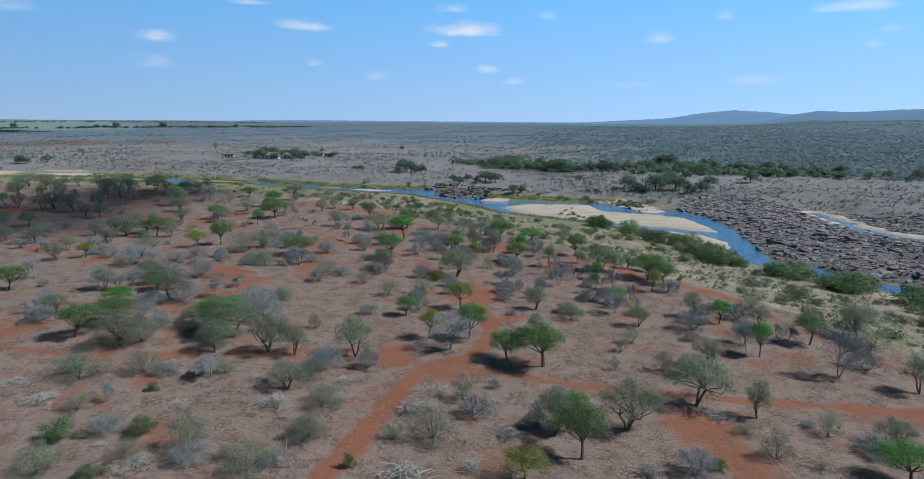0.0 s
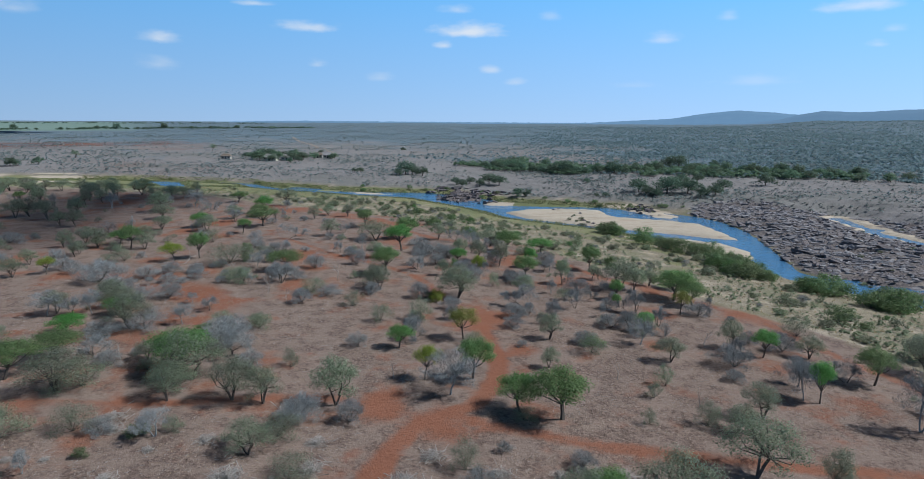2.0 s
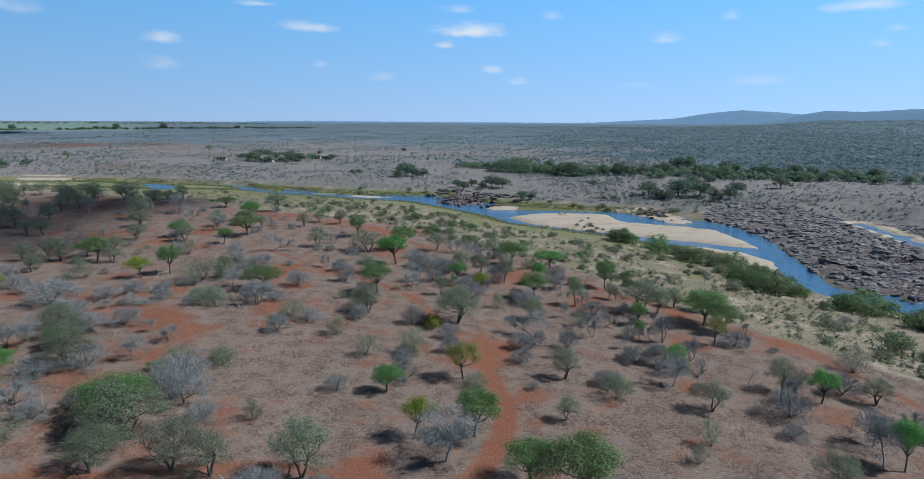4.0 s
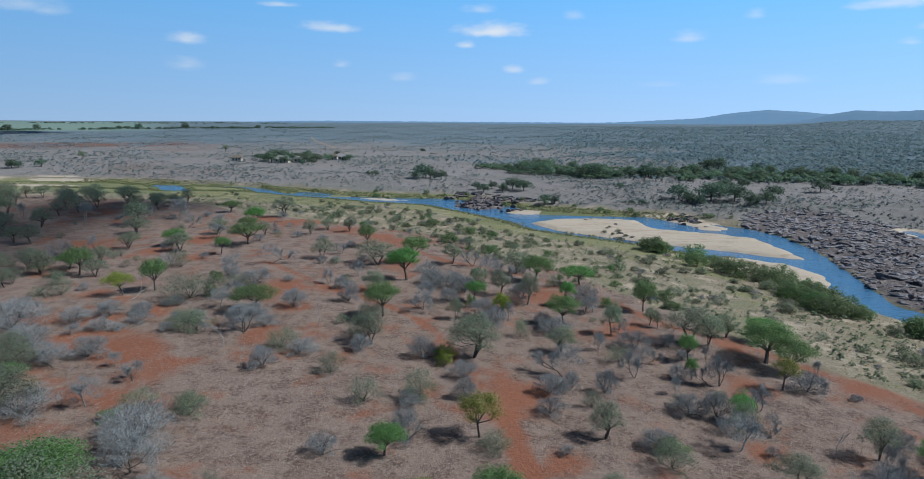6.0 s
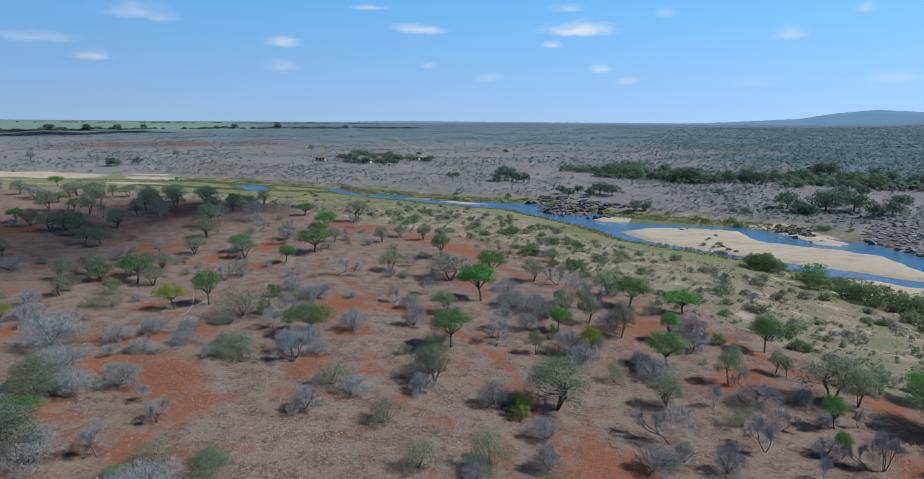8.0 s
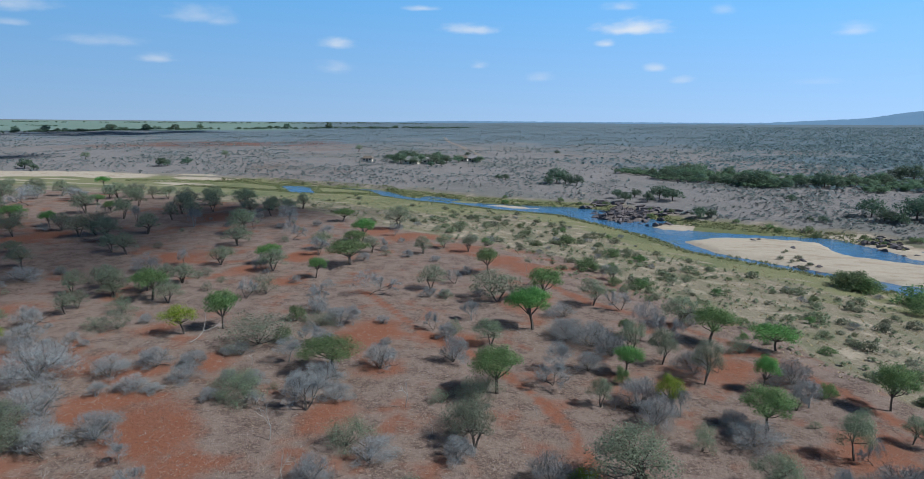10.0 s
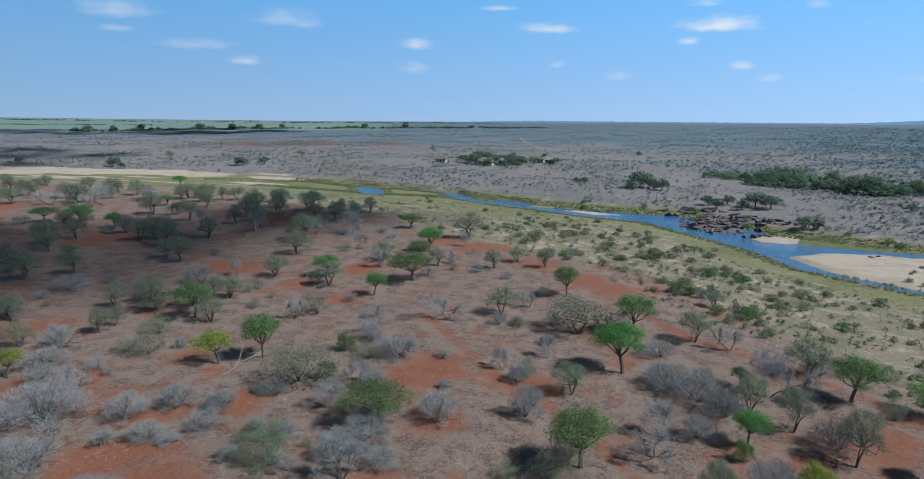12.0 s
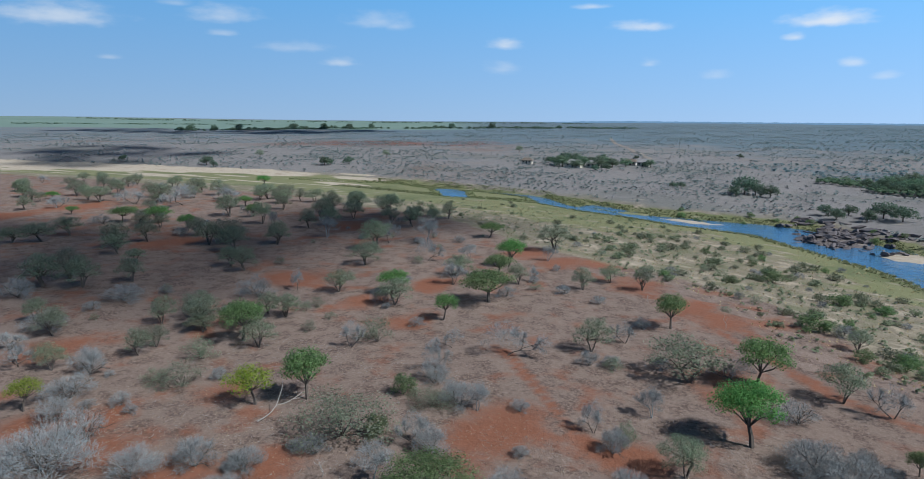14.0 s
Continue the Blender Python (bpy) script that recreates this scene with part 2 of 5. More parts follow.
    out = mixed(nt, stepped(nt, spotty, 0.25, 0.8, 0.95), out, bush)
    grass = mixed(nt, grain, (0.105, 0.125, 0.058), (0.235, 0.238, 0.125))
    grass = mixed(nt, stepped(nt, broad, 0.5, 0.62, 0.6), grass, (0.085, 0.115, 0.05))
    out = mixed(nt, stepped(nt, sums(nt, "ADD", lush, sums(nt, "MULTIPLY", sums(nt, "SUBTRACT", patch, 0.5), 0.9)), 0.3, 0.6, 0.9), out, grass)
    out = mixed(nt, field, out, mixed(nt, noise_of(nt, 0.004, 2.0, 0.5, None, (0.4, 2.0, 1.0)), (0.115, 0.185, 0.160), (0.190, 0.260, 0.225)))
    stone = mixed(nt, stepped(nt, grain, 0.35, 0.65), (0.050, 0.045, 0.048), (0.190, 0.170, 0.165))
    out = mixed(nt, stepped(nt, sums(nt, "ADD", rock, sums(nt, "MULTIPLY", sums(nt, "SUBTRACT", patch, 0.5), 0.6)), 0.3, 0.6), out, stone)
    beach = mixed(nt, noise_of(nt, 0.5, 6.0, 0.7), (0.335, 0.288, 0.228), (0.475, 0.425, 0.345))
    beach = mixed(nt, stepped(nt, noise_of(nt, 0.22, 6.0, 0.7, None, (0.5, 1.3, 1.0)), 0.5, 0.66, 0.65), beach, (0.27, 0.222, 0.165))
    beach = mixed(nt, stepped(nt, speck, 0.6, 0.68, 0.6), beach, (0.17, 0.14, 0.11))
    out = mixed(nt, stepped(nt, sums(nt, "ADD", sand, sums(nt, "MULTIPLY", sums(nt, "SUBTRACT", patch, 0.5), 0.5)), 0.3, 0.6), out, beach)
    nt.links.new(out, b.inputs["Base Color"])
    bumped(nt, b, sums(nt, "ADD", grain, sums(nt, "MULTIPLY", speck, 0.6)), 0.9, 0.16)
    return m


GROUND = ground_material()


def water_material():
    m, nt, b = material("river_water", 0.06)
    b.inputs["Specular IOR Level"].default_value = 0.5
    b.inputs["Base Color"].default_value = (0.05, 0.135, 0.25, 1)
    b.inputs["IOR"].default_value = 1.33
    ripple = sums(nt, "ADD", noise_of(nt, 0.9, 4.0, 0.6), noise_of(nt, 0.15, 3.0, 0.5))
    bumped(nt, b, ripple, 0.7, 0.4)
    put_in(nt, b.inputs["Roughness"], stepped(nt, noise_of(nt, 0.08, 3.0, 0.6), 0.35, 0.7, 0.25))
    return m


def rock_material():
    m, nt, b = material("river_rock", 0.85)
    piece = nt.nodes.new("ShaderNodeObjectInfo").outputs["Random"]
    island = nt.nodes.new("ShaderNodeNewGeometry").outputs["Random Per Island"]
    c = mixed(nt, noise_of(nt, 1.6, 6.0, 0.75), (0.058, 0.058, 0.066), (0.36, 0.35, 0.36))
    c = mixed(nt, stepped(nt, sums(nt, "ADD", piece, island), 0.6, 1.6, 0.65), c, (0.19, 0.15, 0.14))
    c = mixed(nt, stepped(nt, sums(nt, "FRACT", sums(nt, "MULTIPLY", island, 7.3), 0.0), 0.5, 0.95, 0.6), c, (0.07, 0.066, 0.075))
    nt.links.new(c, b.inputs["Base Color"])
    bumped(nt, b, noise_of(nt, 3.0, 6.0, 0.8), 0.9, 0.15)
    return m


WATER, ROCK = water_material(), rock_material()


def plain_material(name, low, high, scale, rough):
    m, nt, b = material(name, rough)
    nt.links.new(mixed(nt, noise_of(nt, scale), low, high), b.inputs["Base Color"])
    return m


PLASTER = plain_material("cream_plaster", (0.38, 0.35, 0.30), (0.52, 0.49, 0.43), 0.8, 0.9)
ROOF = plain_material("pale_roof_sheet", (0.2, 0.2, 0.2), (0.32, 0.32, 0.32), 0.5, 0.6)
THATCH = plain_material("weathered_thatch", (0.10, 0.085, 0.07), (0.19, 0.16, 0.13), 1.5, 0.95)
DARK = plain_material("dark_opening", (0.02, 0.02, 0.025), (0.05, 0.05, 0.05), 1.0, 0.4)
VAPOUR = plain_material("cloud_vapour", (0.8, 0.8, 0.8), (0.9, 0.9, 0.9), 0.01, 1.0)


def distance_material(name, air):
    """Hills so far off that the air between is most of what one sees: that haze is put in as blue emission."""
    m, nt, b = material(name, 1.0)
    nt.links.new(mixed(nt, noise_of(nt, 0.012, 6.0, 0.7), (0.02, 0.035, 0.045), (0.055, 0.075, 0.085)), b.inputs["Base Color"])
    # blue glow in place of haze
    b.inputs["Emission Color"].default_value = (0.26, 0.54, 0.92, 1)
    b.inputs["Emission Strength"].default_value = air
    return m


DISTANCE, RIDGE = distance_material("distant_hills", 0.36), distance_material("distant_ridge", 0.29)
ROAD = plain_material("sandy_road", (0.19, 0.165, 0.14), (0.27, 0.24, 0.21), 0.3, 0.95)

# ---- the lie of the land: three lines along the river, from upstream to downstream ----
BANK = [(-900, 215), (-400, 245), (-260, 260), (-166, 260), (-99, 244), (-70, 224), (-44, 207), (-22, 192), (-10, 172),
        (12, 153), (27, 133), (42, 111), (50, 100), (56, 84), (62, 66), (75, 30), (90, -40), (120, -150), (200, -900)]
NEAR_EDGE = [(-900, 290), (-453, 313), (-365, 331), (-286, 345), (-210, 349), (-155, 341), (-125, 345), (-108, 343),
             (-85, 332), (-72, 328), (-61, 323), (-50, 318), (-26, 313), (-7, 291), (6, 274), (15, 254), (31, 241), (46, 229), (60, 209), (66, 195),
             (74, 182), (73, 168), (76, 155), (85, 145), (96, 126), (130, 105), (250, 60), (500, -50), (900, -200)]
FAR_EDGE = [(-900, 335), (-527, 351), (-362, 369), (-254, 380), (-195, 380), (-160, 369), (-138, 366), (-107, 358),
            (-83, 349), (-49, 338), (-24, 340), (-11, 336), (8, 316), (20, 304), (56, 290), (72, 280), (88, 262), (93, 248),
            (93, 228), (88, 200), (81, 168), (88, 155), (101, 136), (135, 116), (255, 72), (505, -35), (905, -180)]
SANDBAR = [(13, 271), (24, 280), (38, 283), (54, 279), (56, 261), (64, 255), (74, 251), (83, 243), (85, 222), (84, 212),
           (78, 213), (68, 221), (56, 228), (47, 233), (40, 240), (31, 246), (22, 254)]
BEACH = [(58, 215), (68, 214), (77, 206), (80, 194), (76, 182), (70, 182), (62, 193), (56, 206)]
ISLAND = [(10, 300), (20, 291), (38, 288), (58, 287), (50, 293), (30, 303), (16, 308)]
UPPER_BAR = [(-64, 334), (-53, 336), (-44, 334), (-33, 330), (-44, 326), (-53, 328)]
SPITS = [(4, 300), (12, 307), (21, 303), (18, 291), (9, 291)]
BACK_BAR = [(60, 289), (70, 289), (79, 272), (83, 262), (76, 255), (70, 259), (68, 270), (62, 281)]
EDGE_BAR = [(-112, 358), (-93, 355), (-74, 350), (-52, 346), (-36, 343), (-30, 338), (-46, 338), (-70, 342), (-100, 343)]
POOLS = ((86, 158, 3.4), (91, 154, 2.6), (97, 151, 3.2), (103, 147, 2.6), (102, 246, 3.0), (99, 236, 2.6), (95, 216, 3.0), (92, 184, 2.2),
         (93, 196, 2.0), (113, 165, 2.5), (120, 181, 2.6), (108, 213, 2.4), (116, 150, 2.6), (124, 142, 3.4), (108, 190, 2.0), (128, 160, 2.4))
OUTCROP = [(-13, 312), (-10, 328), (-6, 340), (7, 328), (5, 311), (-4, 304)]
STREAMS = (([(-192, 378), (-170, 370), (-160, 359), (-149, 342)], 5.6), ([(-172, 371), (-150, 370), (-135, 367), (-121, 364)], 3.0),
           ([(-121, 364), (-114, 357), (-105, 345), (-92, 337), (-80, 333)], 4.2), ([(-149, 341), (-130, 342), (-108, 344)], 1.6),
           ([(-92, 340), (-88, 350), (-78, 344)], 3.0), ([(-260, 366), (-225, 372), (-192, 378)], 1.6))
REED_ISLE = [(-82, 337), (-72, 343), (-60, 345), (-50, 343), (-42, 338), (-52, 337), (-66, 335)]
REED_BAR = [(-106, 341), (-84, 344), (-70, 338), (-60, 336), (-72, 337), (-90, 341)]


def along(line, x, y):
    """Signed distance to a line, positive on its far side."""
    best = np.full(np.shape(x), 1e9)
    side = np.ones(np.shape(x))
    for (ax, ay), (bx, by) in zip(line, line[1:]):
        ux, uy = bx - ax, by - ay
        s = np.clip(((x - ax) * ux + (y - ay) * uy) / (ux * ux + uy * uy), 0, 1)
        d = np.hypot(x - ax - s * ux, y - ay - s * uy)
        closer = d < best
        best = np.where(closer, d, best)
        side = np.where(closer, np.sign(ux * (y - ay) - uy * (x - ax)), side)
    return best * side


def within(ring, x, y):
    """Signed distance to a closed ring, positive inside."""
    inside = np.zeros(np.shape(x), bool)
    best = np.full(np.shape(x), 1e9)
    for (ax, ay), (bx, by) in zip(ring, ring[1:] + ring[:1]):
        ux, uy = bx - ax, by - ay
        s = np.clip(((x - ax) * ux + (y - ay) * uy) / (ux * ux + uy * uy), 0, 1)
        best = np.minimum(best, np.hypot(x - ax - s * ux, y - ay - s * uy))
        if by != ay:
            inside ^= ((ay > y) != (by > y)) & (x < ux * (y - ay) / uy + ax)
    return np.where(inside, best, -best)


def waves(x, y, size, seed):
    """Soft uneven bumps, about -1 to 1, of a given size in metres."""
    r = np.random.RandomState(seed)
    out = 0.0
    for k in range(7):
        a, w, p = r.uniform(0, 6.283), 6.283 / size * r.uniform(0.6, 1.7), r.uniform(0, 6.283)
        out = out + np.sin((x * np.cos(a) + y * np.sin(a)) * w + p + 1.3 * np.sin((y * np.cos(a) - x * np.sin(a)) * w * 0.6 + p))
    return out / 4.0


def smooth(a, b, v):
    t = np.clip((v - a) / (b - a), 0, 1)
    return t * t * (3 - 2 * t)


def water_level(x):
    return np.interp(x, [-300, -150, -5], [-5.5, -6.5, -9.0])


def land(x, y):
    """Height of the ground, and the distances to the three lines."""
    x, y = np.asarray(x, float), np.asarray(y, float)
    b, e, f = along(BANK, x, y), along(NEAR_EDGE, x, y), along(FAR_EDGE, x, y)
    w = water_level(x)
    top = np.interp(x, [-700, -120, -40, 0, 25, 45, 80], [4.0, 0.9, 0.5, -0.5, -1.0, -2.0, -3.5])
    top = top + 0.18 * waves(x, y, 22, 3) + 0.05 * waves(x, y, 5, 4)
    u = np.where(b > 0, np.clip(b, 0, None) / (np.clip(b, 0, None) + np.abs(e) + 0.01), 0)
    near = top + (w + 0.35 - top) * u + np.where(b > 0, 0.25 * waves(x, y, 9, 5) * (1 - u), 0)
    bed = w - 0.9 + smooth(-88, -104, x) * 1.2
    d = np.clip(f, 0, None)
    far = w + np.interp(d, [0, 8, 40, 120, 300, 600, 1500, 4800], [0.2, 1.8, 4.3, 6.2, 8.0, 9.5, 13.0, 19.0])
    far = far + smooth(20, 300, d) * 1.0 * waves(x, y, 130, 6) + smooth(5, 60, d) * 0.4 * waves(x, y, 25, 7)
    az, r = np.degrees(np.arctan2(x, y)), np.hypot(x, y)
    ridge = 27 + 2650 * np.tan(np.radians(np.interp(az, [19, 22.2, 24.9, 26.3, 27.9, 30.2, 31.7, 33.3, 60, 90],
                                                    [-0.3, -0.2, 0.16, 0.56, 0.83, 0.73, 0.82, 0.91, 1.1, 1.0])))
    far = far + 0.45 * np.clip(ridge - 8, 0, None) * smooth(1400, 2750, r + 60 * waves(x, y, 400, 8)) * smooth(17, 21, az)
    rise = 27 + 4400 * np.tan(np.radians(np.interp(az, [-110, -63, -57, -47, -35, -28], [0.2, 0.19, 0.17, 0.01, -0.09, -0.3])))
    far = far + np.clip(rise - 18, 0, None) * smooth(2300, 4400, r) * (az < 0)
    bank_slope = smooth(0.0, 3.0, -e)
    z = np.where(e < 0, near * bank_slope + (1 - bank_slope) * np.minimum(near, w + 0.3), np.where(f > 0, far, bed))
    edge = np.minimum(np.clip(e, 0, None), np.clip(-f, 0, None))
    z = np.where((e >= 0) & (f <= 0), bed + (w + 0.2 - bed) * smooth(2.0, 0.0, edge), z)
    for ring, lift in ((SANDBAR, 0.75), (BEACH, 0.6), (ISLAND, 0.5), (UPPER_BAR, 0.4), (REED_BAR, 0.4), (REED_ISLE, 0.4),
                       (SPITS, 0.35), (BACK_BAR, 0.35), (EDGE_BAR, 0.4), (OUTCROP, 0.9)):
        q = within(ring, x, y) + 0.8 * waves(x, y, 7, 9)
        z = np.maximum(z, np.where(q > -1.5, w - 0.4 + (lift + 0.4) * smooth(-1.5, 4, q), -99))
    for line, half in STREAMS:
        dig = smooth(half + 2.0, half - 1.5, np.abs(along(line, x, y)) + 1.0 * waves(x, y, 12, 17))
        z = z + (np.minimum(z, w - 0.5) - z) * dig
    return z, b, e, f


ROCKS = [(86, 264), (92, 240), (90, 205), (81, 172), (84, 158), (100, 137), (135, 116), (190, 100), (215, 150), (195, 205),
         (155, 232), (140, 262), (118, 286), (98, 284)]
SIDE_CHANNEL = [(139, 258), (138, 240), (135, 222), (137, 208), (142, 200), (160, 188), (220, 150)]
TRACKS = (
    [(-13.0, 38), (-10.9, 45.9), (-8.8, 54.1), (-6.5, 63.4), (-4.0, 70.0), (0.9, 73.2), (3.0, 78.6), (3.7, 84.5), (2.5, 93.7),
     (0.9, 100.2)],
    [(0.9, 100.2), (-3.0, 111.1), (-6.5, 121.3), (-10.2, 127.0), (-15.0, 133.0), (-20, 137.8), (-29, 144.5), (-36, 152.5), (-41, 158)],
    [(-4.0, 70.5), (-8, 72.8), (-16.2, 74.8), (-26.5, 72.0), (-36.4, 71.2), (-46.4, 70.9), (-54.3, 72.6), (-80, 78)],
    [(-2.0, 71.0), (3.0, 68.6), (10.3, 66.0), (19.2, 64.2), (28.0, 63.0), (36.9, 62.8), (46.7, 62.3), (80, 60)],
    [(18.5, 63.5), (20.0, 60.8), (22.0, 55.0), (23.6, 48.9), (25, 40)],
    [(-59.8, 211.4), (-44.3, 200.5), (-27.1, 187.9), (-18.9, 178.0), (-7.5, 164), (1.7, 158), (9.9, 152.5), (15.7, 145.4), (21, 136),
     (26, 127), (35.1, 119), (40.3, 110), (44.3, 103.0), (47.1, 91), (51.5, 80), (53.6, 70)],
)
TRACK_WIDTH = (1.0, 0.6, 0.8, 0.95, 1.0, 0.9)
TRACK_WEAR = (0.9, 0.85, 0.68, 0.78, 0.68, 0.7)
RED_PATCHES = ((-34, 138, 4), (-33.5, 142.5, 4), (-22, 141.5, 3), (-60, 211, 5), (-52, 207, 5), (-35, 197, 5), (-26, 188, 4.5), (-21, 184, 4.5),
               (-64, 180, 4), (-68, 167, 4), (-57, 162, 3.5), (-86, 172, 6), (-130, 184, 7), (-200, 206, 9), (-199, 187, 8), (-112, 220, 7),
               (-60, 134, 3), (-65, 123.6, 3), (-59.6, 122, 3.5), (-87, 133, 4), (-52, 122, 3), (-46.8, 126.4, 3))
RED_NEAR = ((-50, 112.5, 4), (-44.4, 113.6, 4), (-36, 104.5, 3.5), (-39.5, 110, 3), (-41, 97.8, 3), (-36, 97.5, 2.5), (-69, 121.5, 4), (-28.4, 117.5, 3),
            (2, 102, 4), (5.4, 103, 3), (19, 124, 3.5), (31, 121, 3), (42, 108.3, 4), (22, 56, 4), (23.5, 51, 3), (7, 89.1, 2.2), (24, 92.5, 2),
            (-57.6, 79.4, 4), (-28.5, 130.5, 3), (8, 141.4, 4.5), (-45, 210.6, 5), (-16.8, 160.8, 4), (28.6, 106.9, 3), (-8, 72.5, 3), (-3, 69.5, 3.5))


def terrain(x, y):
    z, b, e, f = land(x, y)
    rocky = smooth(-4, 5, within(ROCKS, x, y)) * (f > 0)
    rocky = np.maximum(rocky, smooth(-1.5, 1.5, within(OUTCROP, x, y)))
    w = water_level(x)
    z = np.where(rocky > 0, z - rocky * 0.55 * np.clip(z - w - 0.5, 0, None) + rocky * 0.35 * waves(x, y, 8, 11), z)
    c = np.abs(along(SIDE_CHANNEL, x, y)) + 2.0 * waves(x, y, 14, 24)
    z = z + (np.minimum(z, w + 0.5) - z) * smooth(30, 5, c)
    dig = smooth(4.0, 1.2, c)
    z = z * (1 - dig) + (w - 0.5) * dig
    for px, py, r in POOLS if np.any(rocky > 0) else ():
        dip = smooth(1.5, 0.7, np.hypot((x - px) * 0.7, y - py) / r + 0.35 * waves(x, y, 5, 23)) * rocky
        z = z * (1 - dip) + np.minimum(z, w - 0.35) * dip
    return z, b, e, f, rocky, c


def height_at(x, y):
    return float(terrain(np.array([x]), np.array([y]))[0][0])


def lines(stops):
    """Grid lines from runs of (start, end, step), then growing steps to the horizon."""
    out = []
    for a, b, s in stops:
        out += list(np.arange(a, b - 0.01, s))
    end = stops[-1][1]
    step = stops[-1][2]
    while end < 6500:
        out.append(end)
        end += step
        step *= 1.05
    first, low, step = out[0], [], stops[0][2]
    while first > (-6500 if stops[0][0] < -100 else -400):
        step *= 1.05 if stops[0][0] < -100 else 1.2
        first -= step
        low.append(first)
    return np.array(low[::-1] + out)


def mesh_of(name, verts, faces, mat, smooth_faces=False):
    me = bpy.data.meshes.new(name)
    me.from_pydata(np.asarray(verts).tolist() if isinstance(verts, np.ndarray) else verts, [],
                   np.asarray(faces).tolist() if isinstance(faces, np.ndarray) else faces)
    me.materials.append(mat)
    if smooth_faces:
        me.shade_smooth()
    return me


def grid_mesh(name, gx, gy, z, mat):
    nx, ny = len(gx), len(gy)
    X, Y = np.meshgrid(gx, gy)
    v = np.stack([X.ravel(), Y.ravel(), z.ravel()], 1)
    i = (np.arange(ny - 1)[:, None] * nx + np.arange(nx - 1)[None]).ravel()
    return mesh_of(name, v, np.stack([i, i + 1, i + nx + 1, i + nx], 1), mat, True)


gx = lines([(-175, -72, 1.7), (-72, 64, 1.1), (64, 145, 1.6)])
gy = lines([(34, 185, 1.1), (185, 345, 1.6)])
X, Y = np.meshgrid(gx, gy)
Z, B, EDGE, FAR, ROCKY, SIDE = terrain(X, Y)
ground_mesh = grid_mesh("ground", gx, gy, Z, GROUND)
track = np.zeros_like(X)
for line, half, wear in zip(TRACKS, TRACK_WIDTH, TRACK_WEAR):
    near = (np.abs(X) < 120) & (Y < 260) & (Y > 0)
    track[near] = np.maximum(track[near], wear * smooth(half + 1.1, half - 0.6, np.abs(along(line, X[near], Y[near]))))
red = np.zeros_like(X)
for px, py, r in RED_PATCHES + RED_NEAR:
    red = np.maximum(red, 0.86 * smooth(r * 1.7, 0.0, np.hypot((X - px) * 0.9, (Y - py) * 0.7)))
red = np.maximum(red, 0.9 * (FAR > 60) * smooth(90, 30, np.abs(Y - 665 - 0.4 * (X + 400))) * smooth(150, 60, np.abs(X + 390)))
w_level = water_level(X)
flood = smooth(-4, 6, B - 12 * smooth(32, 8, X) * smooth(-60, -20, X)) * (FAR < 30)
bar = np.maximum.reduce([within(r, X, Y) for r in (SANDBAR, BEACH, SPITS, BACK_BAR, UPPER_BAR)])
sand = smooth(-2.0, 0.5, bar)
sand = np.maximum(sand, smooth(8, 4, SIDE) * 0.75 * (X > 120))
strip = FAR - np.interp(X, [-450, -380, -250], [-28, -4, 2]) + 3 * waves(X, Y, 40, 25)
sand = np.maximum(sand, 0.85 * smooth(-235, -290, X) * smooth(-5, 2, strip) * smooth(12, 6, FAR))
upstream = smooth(-165, -230, X) * (EDGE > -25) * (FAR < 12)
sand = np.maximum(sand, upstream * 0.8 * smooth(0.0, 0.6, waves(X * 0.35, Y * 1.6, 30, 14) + 0.25 * smooth(-260, -420, X)))
sand = np.maximum(sand, 0.4 * flood * (B > 8) * smooth(0.2, 0.9, waves(X, Y, 13, 15)))
lush = smooth(9, 2, np.abs(FAR)) * (FAR > -6) * smooth(70, 30, X)
lush = np.maximum(lush, smooth(0, 14, EDGE + 26 * smooth(-60, -150, X)) * (FAR < 4) * smooth(30, -20, X))
lush = np.maximum(lush, smooth(-1.5, 1, np.maximum.reduce([within(r, X, Y) for r in (ISLAND, REED_BAR, REED_ISLE, EDGE_BAR)])))
lush = np.maximum(lush, 0.75 * smooth(38, 8, -EDGE + 6 * waves(X, Y, 25, 26)) * (EDGE < 0) * smooth(80, 40, X))
lush = np.maximum(lush, 0.75 * smooth(-75, -40, EDGE) * (EDGE < 2) * smooth(-15, -80, X) * smooth(2, 12, B))
lush = lush * (1 - sand)
az, far_off = np.degrees(np.arctan2(X, Y)), np.hypot(X, Y)
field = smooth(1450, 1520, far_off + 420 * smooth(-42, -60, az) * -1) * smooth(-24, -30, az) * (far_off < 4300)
beyond = smooth(2, 14, FAR + 4 * waves(X, Y, 18, 12))
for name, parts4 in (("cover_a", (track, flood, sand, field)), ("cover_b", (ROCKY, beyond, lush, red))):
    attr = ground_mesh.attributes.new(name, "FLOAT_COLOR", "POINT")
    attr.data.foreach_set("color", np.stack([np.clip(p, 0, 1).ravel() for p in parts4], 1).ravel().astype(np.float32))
# wooded cover growing with distance; it also carries the blue haze tint
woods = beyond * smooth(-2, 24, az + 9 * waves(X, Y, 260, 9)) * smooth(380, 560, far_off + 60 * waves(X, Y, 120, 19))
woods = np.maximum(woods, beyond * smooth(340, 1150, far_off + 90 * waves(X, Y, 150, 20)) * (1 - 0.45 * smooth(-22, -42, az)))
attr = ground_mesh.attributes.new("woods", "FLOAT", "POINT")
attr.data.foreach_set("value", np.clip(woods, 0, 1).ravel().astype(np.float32))
